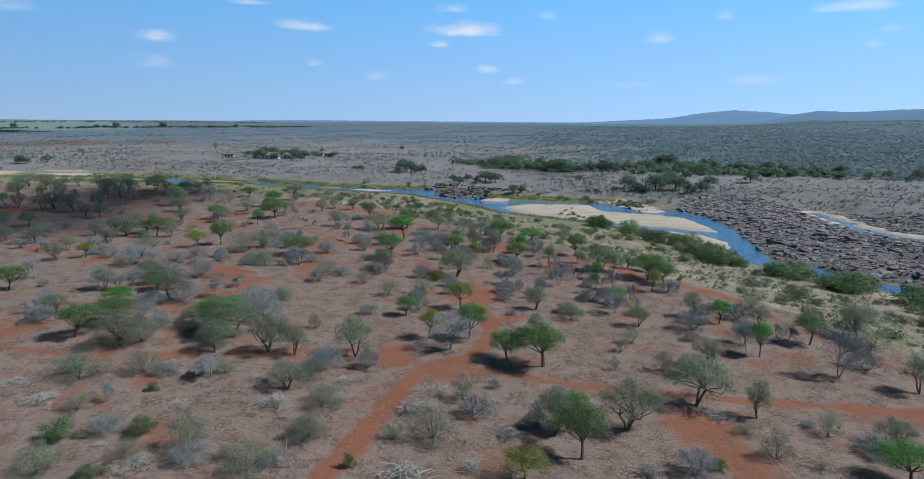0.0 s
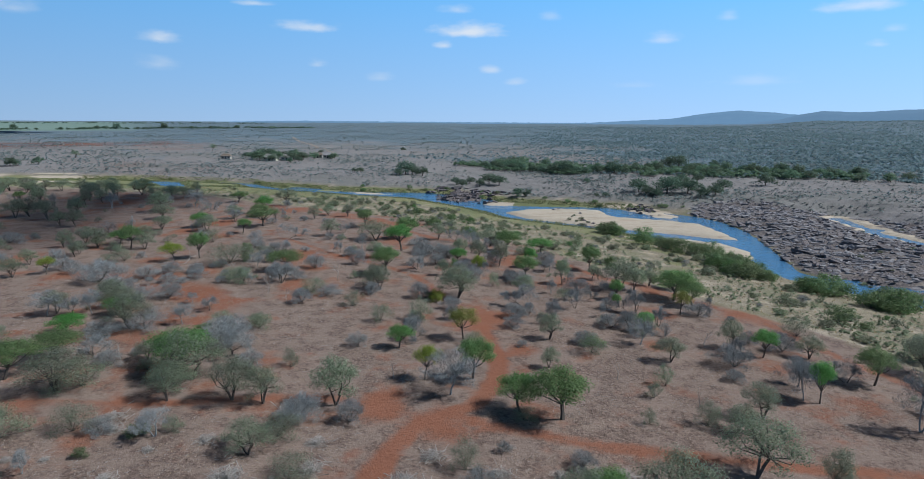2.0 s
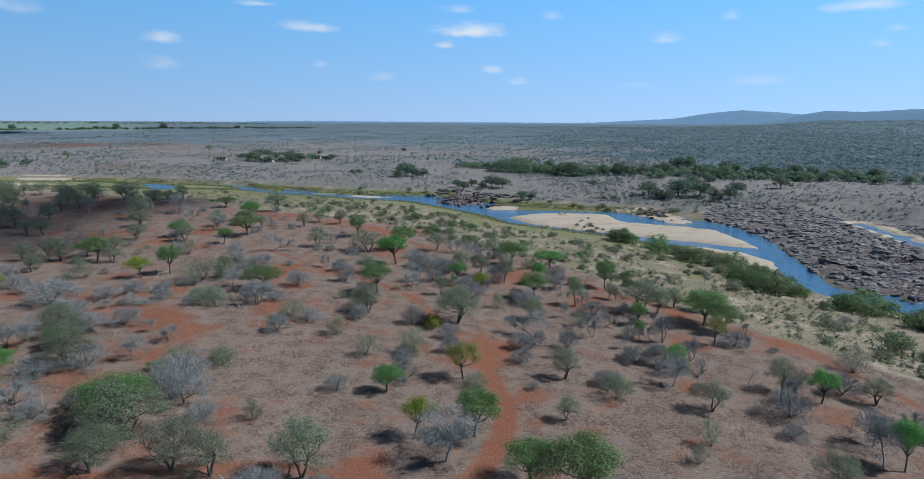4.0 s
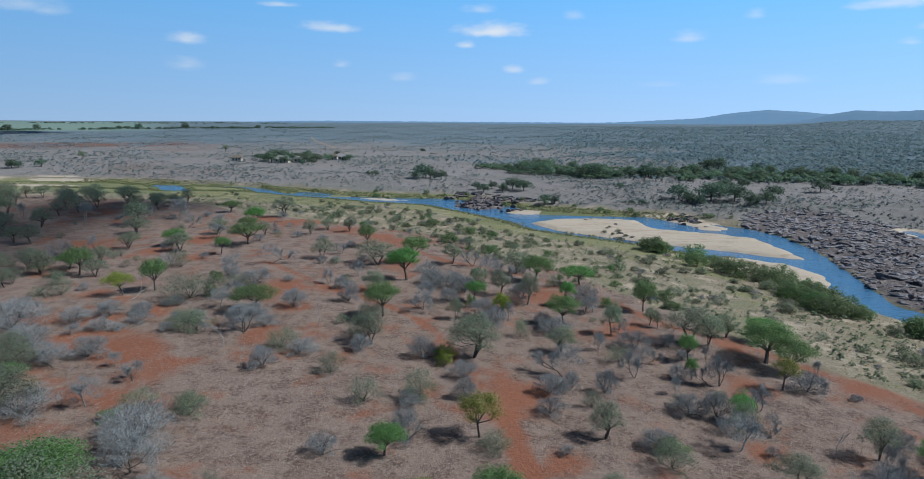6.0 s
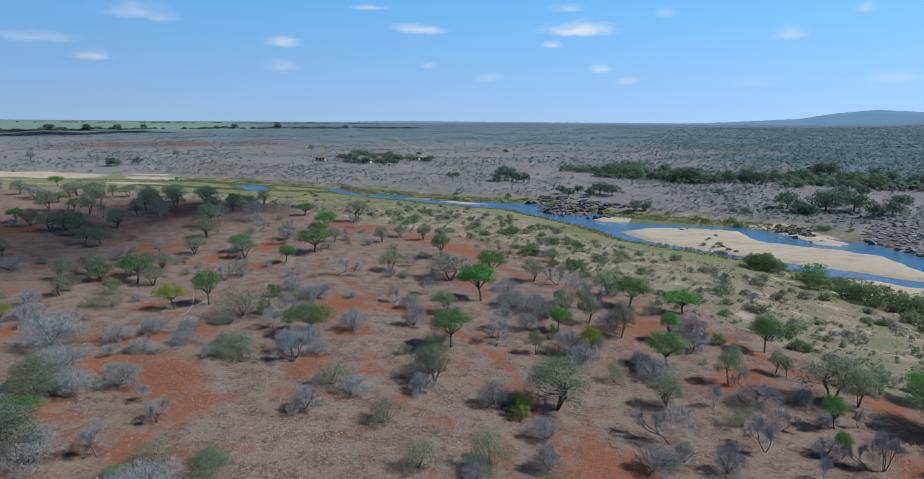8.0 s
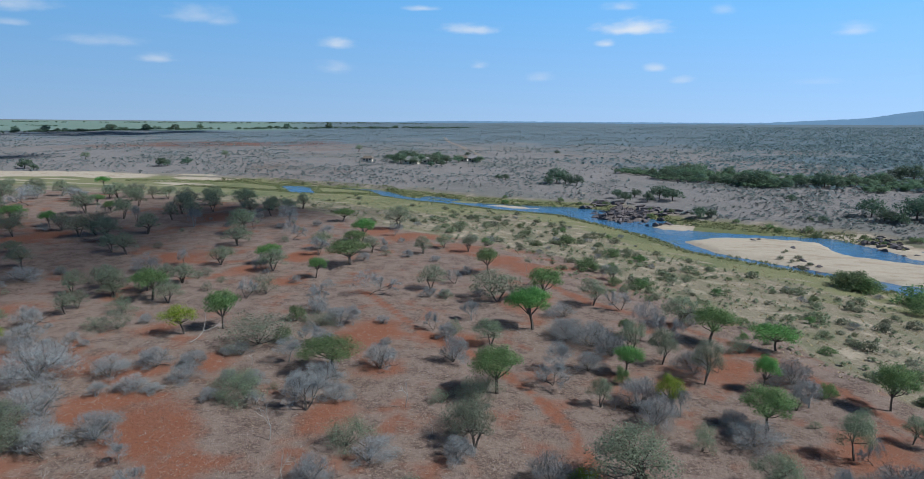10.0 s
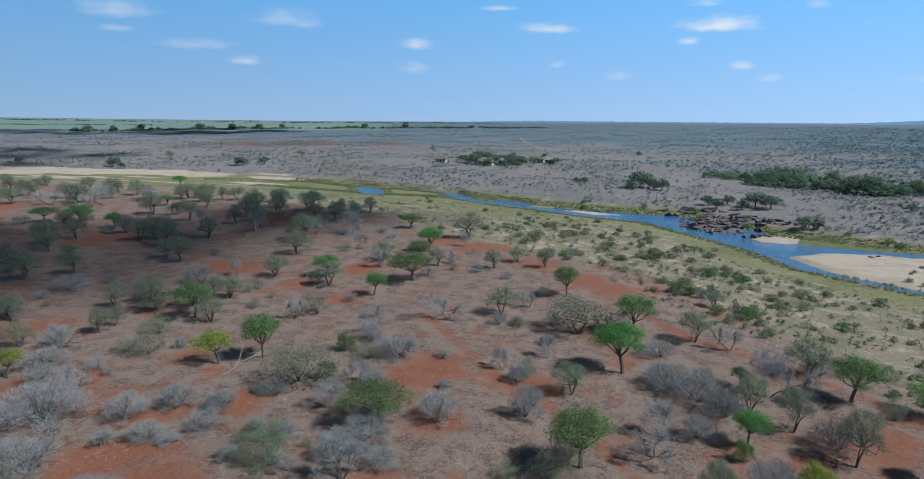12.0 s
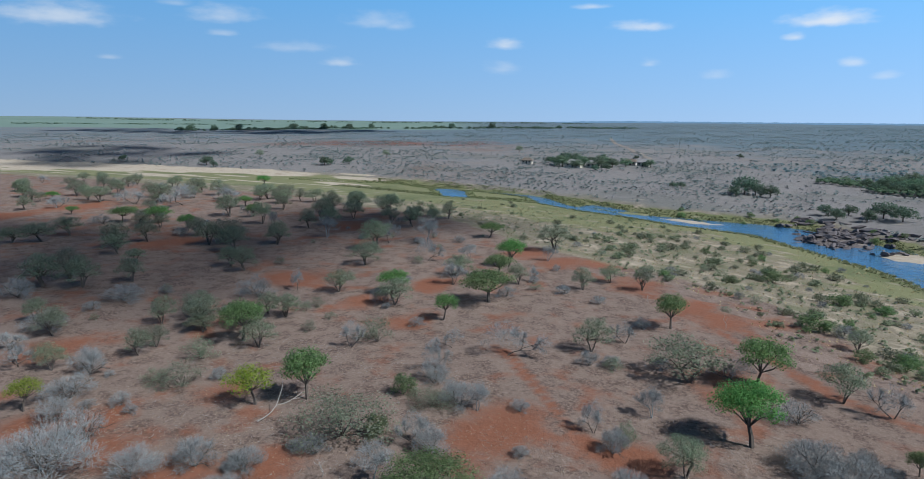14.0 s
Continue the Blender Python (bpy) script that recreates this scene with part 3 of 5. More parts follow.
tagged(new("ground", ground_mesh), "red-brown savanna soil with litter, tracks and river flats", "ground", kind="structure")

wx, wy = np.arange(-172, 260, 4.0), np.arange(60, 372, 4.0)
WX, WY = np.meshgrid(wx, wy)
tagged(new("water", grid_mesh("water", wx, wy, water_level(WX), WATER)), "blue shallow river water between sandbanks and rocks", "river", kind="structure")


# ---- clouds that shade the land ----
def shade_cloud(spots, up):
    """A heap of vapour whose shadow falls on the given spots (x, y, radius)."""
    bm = bmesh.new()
    for x, y, r in spots:
        k = up / SUN.z
        c = Vector((x, y, 0)) + SUN * k
        m = Matrix.Translation(c) @ Matrix.Diagonal((r, r, r * 0.45, 1))
        bmesh.ops.create_icosphere(bm, subdivisions=1, radius=1.0, matrix=m)
    me = bpy.data.meshes.new("cloud")
    bm.to_mesh(me)
    bm.free()
    me.materials.append(VAPOUR)
    me.shade_smooth()
    return tagged(new("cloud", me), "white fair-weather cloud drifting high overhead", "cloud", "clouds", "structure")


def fill(ring, n, r, seed):
    rnd = random.Random(seed)
    xs, ys = [p[0] for p in ring], [p[1] for p in ring]
    out = []
    while len(out) < n:
        x, y = rnd.uniform(min(xs), max(xs)), rnd.uniform(min(ys), max(ys))
        if within(ring, np.array([x]), np.array([y]))[0] > 0:
            out.append((x, y, rnd.uniform(*r)))
    return out


shade_cloud(fill([(-112, 139), (-95, 138), (-89, 146), (-89, 158), (-93, 170), (-96, 187), (-91, 208), (-85, 224), (-77, 240), (-72, 258), (-84, 268),
                  (-98, 252), (-112, 240), (-134, 246), (-148, 234), (-152, 220), (-146, 206), (-150, 196), (-168, 190), (-190, 184), (-210, 176),
                  (-215, 150), (-160, 137)], 150, (4, 7.5), 2), 2200)
shade_cloud(fill([(-520, 350), (-601, 412), (-624, 478), (-570, 500), (-486, 482), (-405, 445), (-410, 404), (-430, 350)], 72, (8, 14), 3), 2200)
shade_cloud(fill([(-1226, 780), (-1340, 1000), (-1200, 1120), (-1060, 1240), (-870, 1230), (-690, 1100), (-700, 976), (-750, 850), (-901, 800)],
                 140, (18, 30), 4), 2200)


# ---- the farthest hills, and a strip added for the blue haze at the edge of the land ----
def far_hills(profile, r, name, label, mat=None):
    """A range of hills along an arc round the start: its skyline in degrees above the eye's level, with a near slope and a back."""
    az = np.arange(profile[0][0], profile[-1][0] + 0.01, 0.2)
    el = np.interp(az, [p[0] for p in profile], [p[1] for p in profile]) + 0.02 * waves(az * 60, az * 0, 40, 31)
    v = []
    for out, k in ((-350, 0.0), (-230, 0.35), (-120, 0.75), (0, 1.0), (120, 0.6), (240, 0.0)):
        a = np.radians(az)
        top = 27 + r * np.tan(np.radians(el)) + 8 * (1 - k) * waves(az * 50, az * 0 + out, 60, 32)
        v.append(np.stack([(r + out) * np.sin(a), (r + out) * np.cos(a), -10 + (top + 10) * k], 1))
    n = len(az)
    i = (np.arange(5)[:, None] * n + np.arange(n - 1)[None]).ravel()
    return tagged(new(name, mesh_of(name, np.concatenate(v), np.stack([i, i + 1, i + n + 1, i + n], 1), mat or DISTANCE, True)), label, "hills", kind="structure")


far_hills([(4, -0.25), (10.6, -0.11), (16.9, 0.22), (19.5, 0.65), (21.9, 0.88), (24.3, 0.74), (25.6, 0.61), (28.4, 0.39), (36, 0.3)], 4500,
          "backdrop_hills", "hills on the far horizon with haze put in as blue glow")
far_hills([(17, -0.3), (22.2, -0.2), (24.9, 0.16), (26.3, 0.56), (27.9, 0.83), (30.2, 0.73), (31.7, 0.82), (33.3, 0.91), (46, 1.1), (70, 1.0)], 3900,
          "backdrop_ridge", "wooded ridge beyond the river with haze put in as blue glow", RIDGE)
# no hill: a low strip added to give the horizon its blue haze band
far_hills([(-24, -0.3), (-18, -0.1), (-14, -0.06), (-1.3, -0.12), (10.3, -0.16), (16, -0.3)], 4350, "backdrop_plain", "low glowing blue strip standing in for haze at the edge of the plain")


# ---- plants ----
def part(name, me, parent, label=""):
    ob = new(name, me)
    ob.parent = parent
    return tagged(ob, label) if label else ob


def tubes(segs, sides=4):
    """Tapered twigs and limbs from (start, end, start radius, end radius)."""
    verts, faces = [], []
    for a, b, ra, rb in segs:
        d = (b - a).normalized()
        u = d.orthogonal().normalized()
        v = d.cross(u)
        n = len(verts)
        if rb < 0.012:
            for k in range(3):
                t = 2.0944 * k
                verts.append(a + (u * math.cos(t) + v * math.sin(t)) * ra)
            verts.append(b)
            faces += [(n, n + 1, n + 3), (n + 1, n + 2, n + 3), (n + 2, n, n + 3)]
            continue
        for p, r in ((a, ra), (b, rb)):
            for k in range(sides):
                t = 6.2832 * k / sides
                verts.append(p + (u * math.cos(t) + v * math.sin(t)) * r)
        for k in range(sides):
            j = (k + 1) % sides
            faces.append((n + k, n + j, n + sides + j, n + sides + k))
    return verts, faces


def limbs(rnd, start, way, length, radius, depth, spread_by, rise, segs, tips, kink=0.25, forks=(2, 3)):
    """Grow one limb with bends and forks; the ends are gathered in tips."""
    p, d = start.copy(), way.normalized()
    pieces = 3 if depth > 1 else 2
    for k in range(pieces):
        d = (d + Vector([rnd.uniform(-kink, kink) for _ in range(3)]) + Vector((0, 0, rise))).normalized()
        q = p + d * length / pieces
        segs.append((p, q, radius * (1 - 0.3 * k / pieces), radius * (1 - 0.3 * (k + 1) / pieces)))
        p = q
        if depth <= 1:
            tips.append(p.copy())
    if depth == 0:
        return
    for _ in range(rnd.randint(*forks)):
        side = Vector([rnd.gauss(0, 1) for _ in range(3)])
        side = (side - d * side.dot(d)).normalized()
        limbs(rnd, p, d + side * spread_by, length * rnd.uniform(0.55, 0.85), radius * 0.62, depth - 1, spread_by, rise, segs, tips, kink, forks)


def in_puffs(rs, puffs, n, shell=0.45):
    """Points in a heap of rounded puffs (centre, radii), more of them near the skin, and the way out at each."""
    vol = np.array([r[0] * r[1] * r[2] for _, r in puffs]) ** 0.8
    k = rs.choice(len(puffs), n, p=vol / vol.sum())
    c, r = np.array([tuple(p) for p, _ in puffs])[k], np.array([tuple(q) for _, q in puffs])[k]
    d = rs.normal(0, 1, (n, 3))
    d /= np.linalg.norm(d, axis=1, keepdims=True)
    return c + d * r * rs.uniform(0, 1.08, (n, 1)) ** shell, d


def leaf_cloud(rs, puffs, n, size):
    """Small leaf sprays turned outwards and up."""
    c, d = in_puffs(rs, puffs, n)
    up = d + rs.normal(0, 0.4, (n, 3)) + (0, 0, 0.35)
    a = np.cross(up, rs.normal(0, 1, (n, 3)))
    a /= np.linalg.norm(a, axis=1, keepdims=True) + 1e-6
    b = np.cross(up / np.linalg.norm(up, axis=1, keepdims=True), a)
    s = rs.uniform(*size, (n, 1))
    a, b = a * s, b * s * rs.uniform(0.45, 0.9, (n, 1))
    v = np.stack([c - a, c + b, c + a * 0.9, c - b * 0.9], 1).reshape(-1, 3)
    return v, np.arange(4 * n).reshape(-1, 4)


def hairs(rs, puffs, n, length, wide):
    """Fine bare twigs that point outwards and up."""
    c, d = in_puffs(rs, puffs, n, 0.5)
    d = d + rs.normal(0, 0.55, (n, 3)) + (0, 0, 0.6)
    d /= np.linalg.norm(d, axis=1, keepdims=True)
    d *= rs.uniform(0.5, 1.3, (n, 1)) * length
    s = np.cross(d, rs.normal(0, 1, (n, 3)))
    s /= np.linalg.norm(s, axis=1, keepdims=True) + 1e-6
    v = np.stack([c - d * 0.5 - s * wide, c - d * 0.5 + s * wide, c + d * 0.5], 1).reshape(-1, 3)
    return v, np.arange(3 * n).reshape(-1, 3)


def dome(rnd, count, wide, low, high, puff, fill=True):
    """Puffs heaped into an uneven rounded crown between two heights."""
    out = []
    off = Vector((rnd.uniform(-0.12, 0.12), rnd.uniform(-0.12, 0.12), 0)) * wide
    for k in range(count):
        a = 2.39996 * k + rnd.uniform(-0.3, 0.3)
        c = 1.0 - 1.05 * (k + 0.5) / count
        w = wide * 0.8 * math.sqrt(1 - c * c) * rnd.uniform(0.82, 1.12)
        r = puff * rnd.uniform(0.75, 1.25)
        z = low + r * 0.45 + (high - low - r) * 0.85 * max(c, 0) * rnd.uniform(0.85, 1.1)
        out.append((Vector((math.cos(a) * w, math.sin(a) * w, z)) + off, (r, r, r * rnd.uniform(0.6, 0.8))))
    if fill:
        out.append((Vector((0, 0, low + (high - low) * 0.4)) + off, (wide * 0.78, wide * 0.78, (high - low) * 0.38)))
    return out


def reach(rnd, segs, fork, puffs, radius, bend=0.18):
    """A bent limb from the fork to each puff, with a side shoot."""
    for c, r in puffs:
        m = fork.lerp(c, 0.5) + Vector([rnd.gauss(0, bend) for _ in range(3)]) - Vector((0, 0, 0.05))
        e = fork.lerp(c, 0.97)
        segs += [(fork, m, radius, radius * 0.65), (m, e, radius * 0.65, radius * 0.3)]
        t = c + Vector([rnd.gauss(0, 0.6) * q for q in r])
        segs.append((m.lerp(e, 0.5), t, radius * 0.35, 0.011))


def fit_height(meshes, tall):
    """Bring a plant to its height, standing on z = 0."""
    top = max(v.co.z for me in meshes for v in me.vertices)
    for me in meshes:
        me.transform(Matrix.Scale(tall / top, 4))


# kind: label, group, leaf material, height of the pattern, number of patterns
KINDS = {
    "green_tree": ("thorn tree with a spreading fresh green crown on red soil", "leafy trees", LEAF_GREEN),
    "olive_tree": ("sparse thorn tree with dull olive leaves on dry soil", "olive trees", LEAF_OLIVE),
    "yellow_tree": ("small tree with a light yellow-green crown on red soil", "yellowish trees", LEAF_YELLOW),
    "bare_tree": ("leafless grey thorn tree with forked limbs on dry ground", "bare trees", TWIG),
    "bare_shrub": ("leafless grey many-stemmed shrub on dry brown ground", "bare shrubs", TWIG),
    "green_shrub": ("low rounded green bush growing on red-brown soil", "green bushes", LEAF_BUSH),
    "olive_shrub": ("open olive-grey shrub with thin stems on dry soil", "olive shrubs", LEAF_OLIVE),
    "yellow_shrub": ("low shrub with yellowing leaves beside a red track", "yellowish shrubs", LEAF_YELLOW),
    "dead_snag": ("dead standing trunk with a few broken bleached limbs", "dead snags", DEAD),
    "brush_pile": ("heap of cut grey branches lying on bare ground", "brush piles", DEAD),
    "flat_shrub": ("small olive-grey rounded shrub among straw grass by the river", "river flat shrubs", LEAF_FLAT),
    "river_bush": ("dense fresh green bush on the river bank", "river bank bushes", LEAF_BUSH),
    "grove_tree": ("fresh green rounded tree in a grove beyond the river", "grove trees", LEAF_GROVE),
    "far_tree": ("dark green rounded tree standing on the plain beyond the river", "trees beyond the river", LEAF_DARK),
}
PATTERNS = {"green_tree": 5, "olive_tree": 5, "yellow_tree": 2, "bare_tree": 5, "bare_shrub": 4, "green_shrub": 3, "olive_shrub": 3, "yellow_shrub": 1,
            "dead_snag": 3, "brush_pile": 3, "flat_shrub": 4, "river_bush": 3, "far_tree": 3, "grove_tree": 3}
TALL = {"green_tree": 4.5, "olive_tree": 4.5, "yellow_tree": 3.2, "bare_tree": 3.6, "bare_shrub": 2.6, "green_shrub": 2.0,
        "olive_shrub": 3.0, "yellow_shrub": 2.0, "dead_snag": 2.6, "brush_pile": 0.9, "flat_shrub": 1.1, "river_bush": 3.0, "far_tree": 6.0, "grove_tree": 6.0}
# width of each pattern's crown
ACROSS = {"green_tree": 3.6, "olive_tree": 3.5, "yellow_tree": 2.7, "bare_tree": 2.9, "bare_shrub": 2.9, "green_shrub": 2.0,
          "olive_shrub": 2.8, "yellow_shrub": 2.0, "dead_snag": 1.5, "brush_pile": 1.8}


def build_plant(kind, n, far=False):
    """One pattern of a kind; far: with fewer, larger leaves, for what stays a long way off."""
    thin, big = (0.45, 1.4) if far else (1.0, 1.0)
    label, group, leaf = KINDS[kind]
    seed = sum(map(ord, kind)) * 31 + n
    rnd, rs = random.Random(seed), np.random.RandomState(seed)
    segs, tips = [], []
    O3 = Vector((0, 0, 0))
    lean = Vector((rnd.uniform(-0.25, 0.25), rnd.uniform(-0.25, 0.25), 1))
    if kind in ("green_tree", "yellow_tree"):
        fork = lean * rnd.uniform(1.25, 1.7)
        mid = fork * 0.5 + Vector((rnd.uniform(-0.1, 0.1), rnd.uniform(-0.1, 0.1), 0))
        segs += [(O3 - lean * 0.15, mid, 0.15, 0.12), (mid, fork, 0.12, 0.11)]
        puffs = dome(rnd, rnd.randint(10, 14), rnd.uniform(1.9, 2.5), rnd.uniform(2.0, 2.4), 4.5, 0.85)
        puffs = [(c + Vector((fork.x, fork.y, 0)), r) for c, r in puffs]
        reach(rnd, segs, fork, puffs, 0.06)
        v, f = leaf_cloud(rs, puffs, int(9500 * thin) if kind == "green_tree" else int(6500 * thin), (0.032 * big, 0.075 * big))
    elif kind == "olive_tree":
        puffs = dome(rnd, rnd.randint(10, 15), rnd.uniform(1.8, 2.5), rnd.uniform(1.1, 1.7), 4.5, 0.72)
        for k in range(rnd.randint(2, 4)):
            a = rnd.uniform(0, 6.283)
            fork = Vector((math.cos(a) * 0.5, math.sin(a) * 0.5, rnd.uniform(1.1, 1.7)))
            segs += [(Vector((0, 0, -0.1)), fork * 0.55 + Vector((rnd.uniform(-0.12, 0.12), 0, 0.1)), 0.10, 0.08), (fork * 0.55 + Vector((0, 0, 0.1)), fork, 0.08, 0.065)]
            reach(rnd, segs, fork, puffs[k::3], 0.045)
        v, f = leaf_cloud(rs, puffs, int(6800 * thin), (0.028 * big, 0.066 * big))
    elif kind == "bare_tree":
        for k in range(rnd.randint(1, 3)):
            a = rnd.uniform(0, 6.283)
            limbs(rnd, O3 - Vector((0, 0, 0.1)), Vector((math.cos(a) * 0.45, math.sin(a) * 0.45, 1)), rnd.uniform(1.0, 1.3), 0.062, 3, 0.6, 0.12, segs, tips, 0.36)
        puffs = dome(rnd, rnd.randint(8, 11), rnd.uniform(1.4, 1.8), 0.9, 3.6, 0.6) + [(t, (0.3, 0.3, 0.3)) for t in tips]
        v, f = hairs(rs, puffs, int(3900 * thin), 0.36 * big ** 0.5, 0.0085 * big)
    elif kind == "bare_shrub":
        for k in range(rnd.randint(7, 9)):
            a = 6.283 * k / 8 + rnd.uniform(-0.3, 0.3)
            w = rnd.uniform(0.5, 1.3)
            limbs(rnd, O3, Vector((math.cos(a) * w, math.sin(a) * w, 1)), rnd.uniform(0.9, 1.2), 0.035, 2, 0.55, 0.0, segs, tips, 0.3)
        puffs = dome(rnd, rnd.randint(8, 11), rnd.uniform(1.5, 2.0), 0.15, 2.6, 0.65)
        v, f = hairs(rs, puffs, int(5600 * thin), 0.28 * big ** 0.5, 0.0085 * big)
    elif kind in ("green_shrub", "yellow_shrub", "olive_shrub", "flat_shrub", "river_bush"):
        tall, wide, n, size = {"green_shrub": (2.0, 1.25, 3600, (0.028, 0.062)), "yellow_shrub": (2.0, 1.25, 2600, (0.03, 0.065)), "olive_shrub": (3.0, 1.75, 4000, (0.024, 0.056)),
                               "flat_shrub": (1.1, 0.95, 1100, (0.03, 0.075)), "river_bush": (3.0, 2.3, 3400, (0.05, 0.105))}[kind]
        puffs = dome(rnd, rnd.randint(6, 9), wide, 0.05 * tall, tall, wide * 0.42, True)
        reach(rnd, segs, O3, puffs, 0.03, 0.08)
        v, f = leaf_cloud(rs, puffs, int(n * thin), (size[0] * big, size[1] * big))
    elif kind in ("far_tree", "grove_tree"):
        fork = Vector((0, 0, 2.0))
        segs.append((O3 - Vector((0, 0, 0.3)), fork, 0.25, 0.18))
        puffs = dome(rnd, rnd.randint(8, 11), rnd.uniform(3.4, 4.2), 1.0, 6.0, 1.25)
        reach(rnd, segs, fork, puffs, 0.1)
        v, f = leaf_cloud(rs, puffs, 1500, (0.13, 0.28))
    elif kind == "dead_snag":
        limbs(rnd, O3 - Vector((0, 0, 0.1)), Vector((0.1, 0.05, 1)), 0.9, 0.045, 3, 0.65, 0.12, segs, tips, 0.38, (2, 3))
        v, f = None, None
    else:
        for k in range(70):
            a, w = rnd.uniform(0, 6.283), abs(rnd.gauss(0, 0.75))
            c = Vector((math.cos(a) * w, math.sin(a) * w, rnd.uniform(0.05, 0.75) * max(0.25, 1 - w / 2)))
            d = Vector((rnd.gauss(0, 1), rnd.gauss(0, 1), rnd.gauss(0, 0.35))).normalized() * rnd.uniform(0.25, 0.65)
            m = c + d * 0.1 + Vector((0, 0, rnd.uniform(-0.05, 0.12)))
            segs += [(c - d, m, 0.022, 0.018), (m, c + d, 0.018, 0.005)]
        v, f = hairs(rs, [(Vector((0, 0, 0.3)), (1.0, 1.0, 0.4))], 900, 0.3, 0.009)
    wood = {"bare_tree": TWIG if n % 3 == 0 else BARK, "bare_shrub": BARK, "dead_snag": DEAD, "brush_pile": DEAD}.get(kind, BARK)
    tv, tf = tubes(segs)
    woody = {"brush_pile": "cut_branch", "bare_shrub": "stem", "green_shrub": "stem", "yellow_shrub": "stem", "olive_shrub": "stem", "flat_shrub": "stem", "river_bush": "stem"}.get(kind, "trunk")
    meshes = [mesh_of(woody, tv, tf, wood)]
    if v is not None:
        leafy = {"brush_pile": "brushwood"}.get(kind, "crown")
        meshes.append(mesh_of(leafy, v, f, leaf))
    fit_height(meshes, TALL[kind])
    root = new(kind)
    root.empty_display_size = 0.3
    tagged(root, label, kind.split("_")[1] if kind != "brush_pile" else "brush pile", group)
    for me in meshes:
        piece = part(me.name.split(".")[0], me, root)
        if kind == "brush_pile":
            tagged(piece, "tangle of cut grey branches", kind="stuff")
    return root


made_plants = {}
plant_dice = random.Random(11)


def grow(kind, *spots):
    """Plants of a kind at spots (x, y, height, and the width of the crown if it is known)."""
    for x, y, tall, *across in spots:
        n = plant_dice.randrange(PATTERNS[kind])
        s = tall / TALL[kind] * (1.06 if across else 1.0)
        wide = s * (plant_dice.uniform(1.0, 1.35) if kind.endswith("n_tree") or kind == "olive_tree" else plant_dice.uniform(0.9, 1.2))
        if across and across[0]:
            wide = min(max(across[0] / ACROSS[kind], s * 0.6), s * (1.7 if kind.endswith("tree") else 1.5))
        m = pose(x, y, height_at(x, y) - 0.03, 0, 0, plant_dice.uniform(0, 360)) @ Matrix.Diagonal((wide, wide, s, 1))
        off = math.hypot(max(0.0, abs(x + 5) - 5), max(0.0, y - 92)) > 60
        key = (kind, n, off)
        if key not in made_plants:
            made_plants[key] = build_plant(kind, n, off)
            made_plants[key].matrix_basis = m
        else:
            first = made_plants[key]
            keep = first.scale.copy()
            first.scale = (1, 1, 1)
            copy_thing(first, m)
            first.scale = keep


# where each plant of the plateau stands, its height and, where it is known, the width of its crown (0: as it grows)
grow("green_tree",
     (35.8, 48.1, 3.3, 4.2), (9.9, 50.4, 5.0, 3.7), (9.7, 55.2, 3.8, 2.7), (9.0, 70.6, 5.4, 5.6), (5.1, 72.1, 3.7, 3.9),
     (-47.8, 76.5, 4.1, 4.3), (36.4, 76.7, 4.5, 2.4), (-30.1, 79.6, 4.4, 5.7), (0.7, 80.1, 4.6, 3.6), (-45.1, 81.3, 3.3, 4.8),
     (45.6, 82.5, 4.5, 3.7), (-8.3, 89.4, 3.1, 3.2), (36.3, 89.7, 3.4, 2.7), (-49.7, 90.6, 2.7, 6.1), (-71.2, 98.6, 4.0, 0),
     (24.3, 98.7, 2.7, 1.9), (-48.3, 99.2, 2.7, 4.8), (22.5, 108.7, 2.6, 1.3), (35.5, 112.6, 4.1, 4.2), (23.9, 114.5, 3.3, 2.0),
     (33.3, 115.3, 4.8, 6.1), (35.6, 123.6, 3.5, 0), (10.6, 126.9, 4.1, 4.1), (-14.6, 127.3, 4.9, 4.6))
grow("green_tree",
     (-32.4, 127.9, 3.8, 5.2), (23.3, 135.2, 4.8, 3.5), (11.8, 136.3, 4.2, 2.5), (-2.2, 136.3, 3.4, 2.6), (-52.1, 136.9, 5.1, 4.0),
     (-70.2, 146.1, 5.0, 4.3), (-14.0, 148.5, 5.9, 5.6), (15.8, 150.1, 3.3, 5.0), (-2.1, 150.3, 2.2, 1.7), (-74.8, 150.6, 3.1, 4.7),
     (8.2, 150.7, 5.1, 5.2), (-14.6, 163.3, 5.1, 4.8), (-53.3, 165.1, 3.6, 2.8), (-65.9, 172.7, 3.9, 4.8), (-51.6, 175.5, 4.8, 7.9),
     (-26.0, 176.8, 4.6, 3.7), (-57.7, 191.6, 3.8, 4.3), (-163.1, 194.5, 4.0, 6.5), (-139.3, 195.0, 4.2, 0), (-187.1, 196.5, 2.2, 4.5),
     (-58.8, 198.5, 5.1, 4.5), (-155.3, 199.2, 4.3, 6.2), (-223.8, 212.8, 2.6, 3.8), (-142.3, 218.2, 3.5, 0))
grow("green_tree",
     (-74.7, 223.3, 3.4, 4.8), (-159.9, 232.3, 3.4, 4.9), (-222.3, 303.1, 4.6, 0))
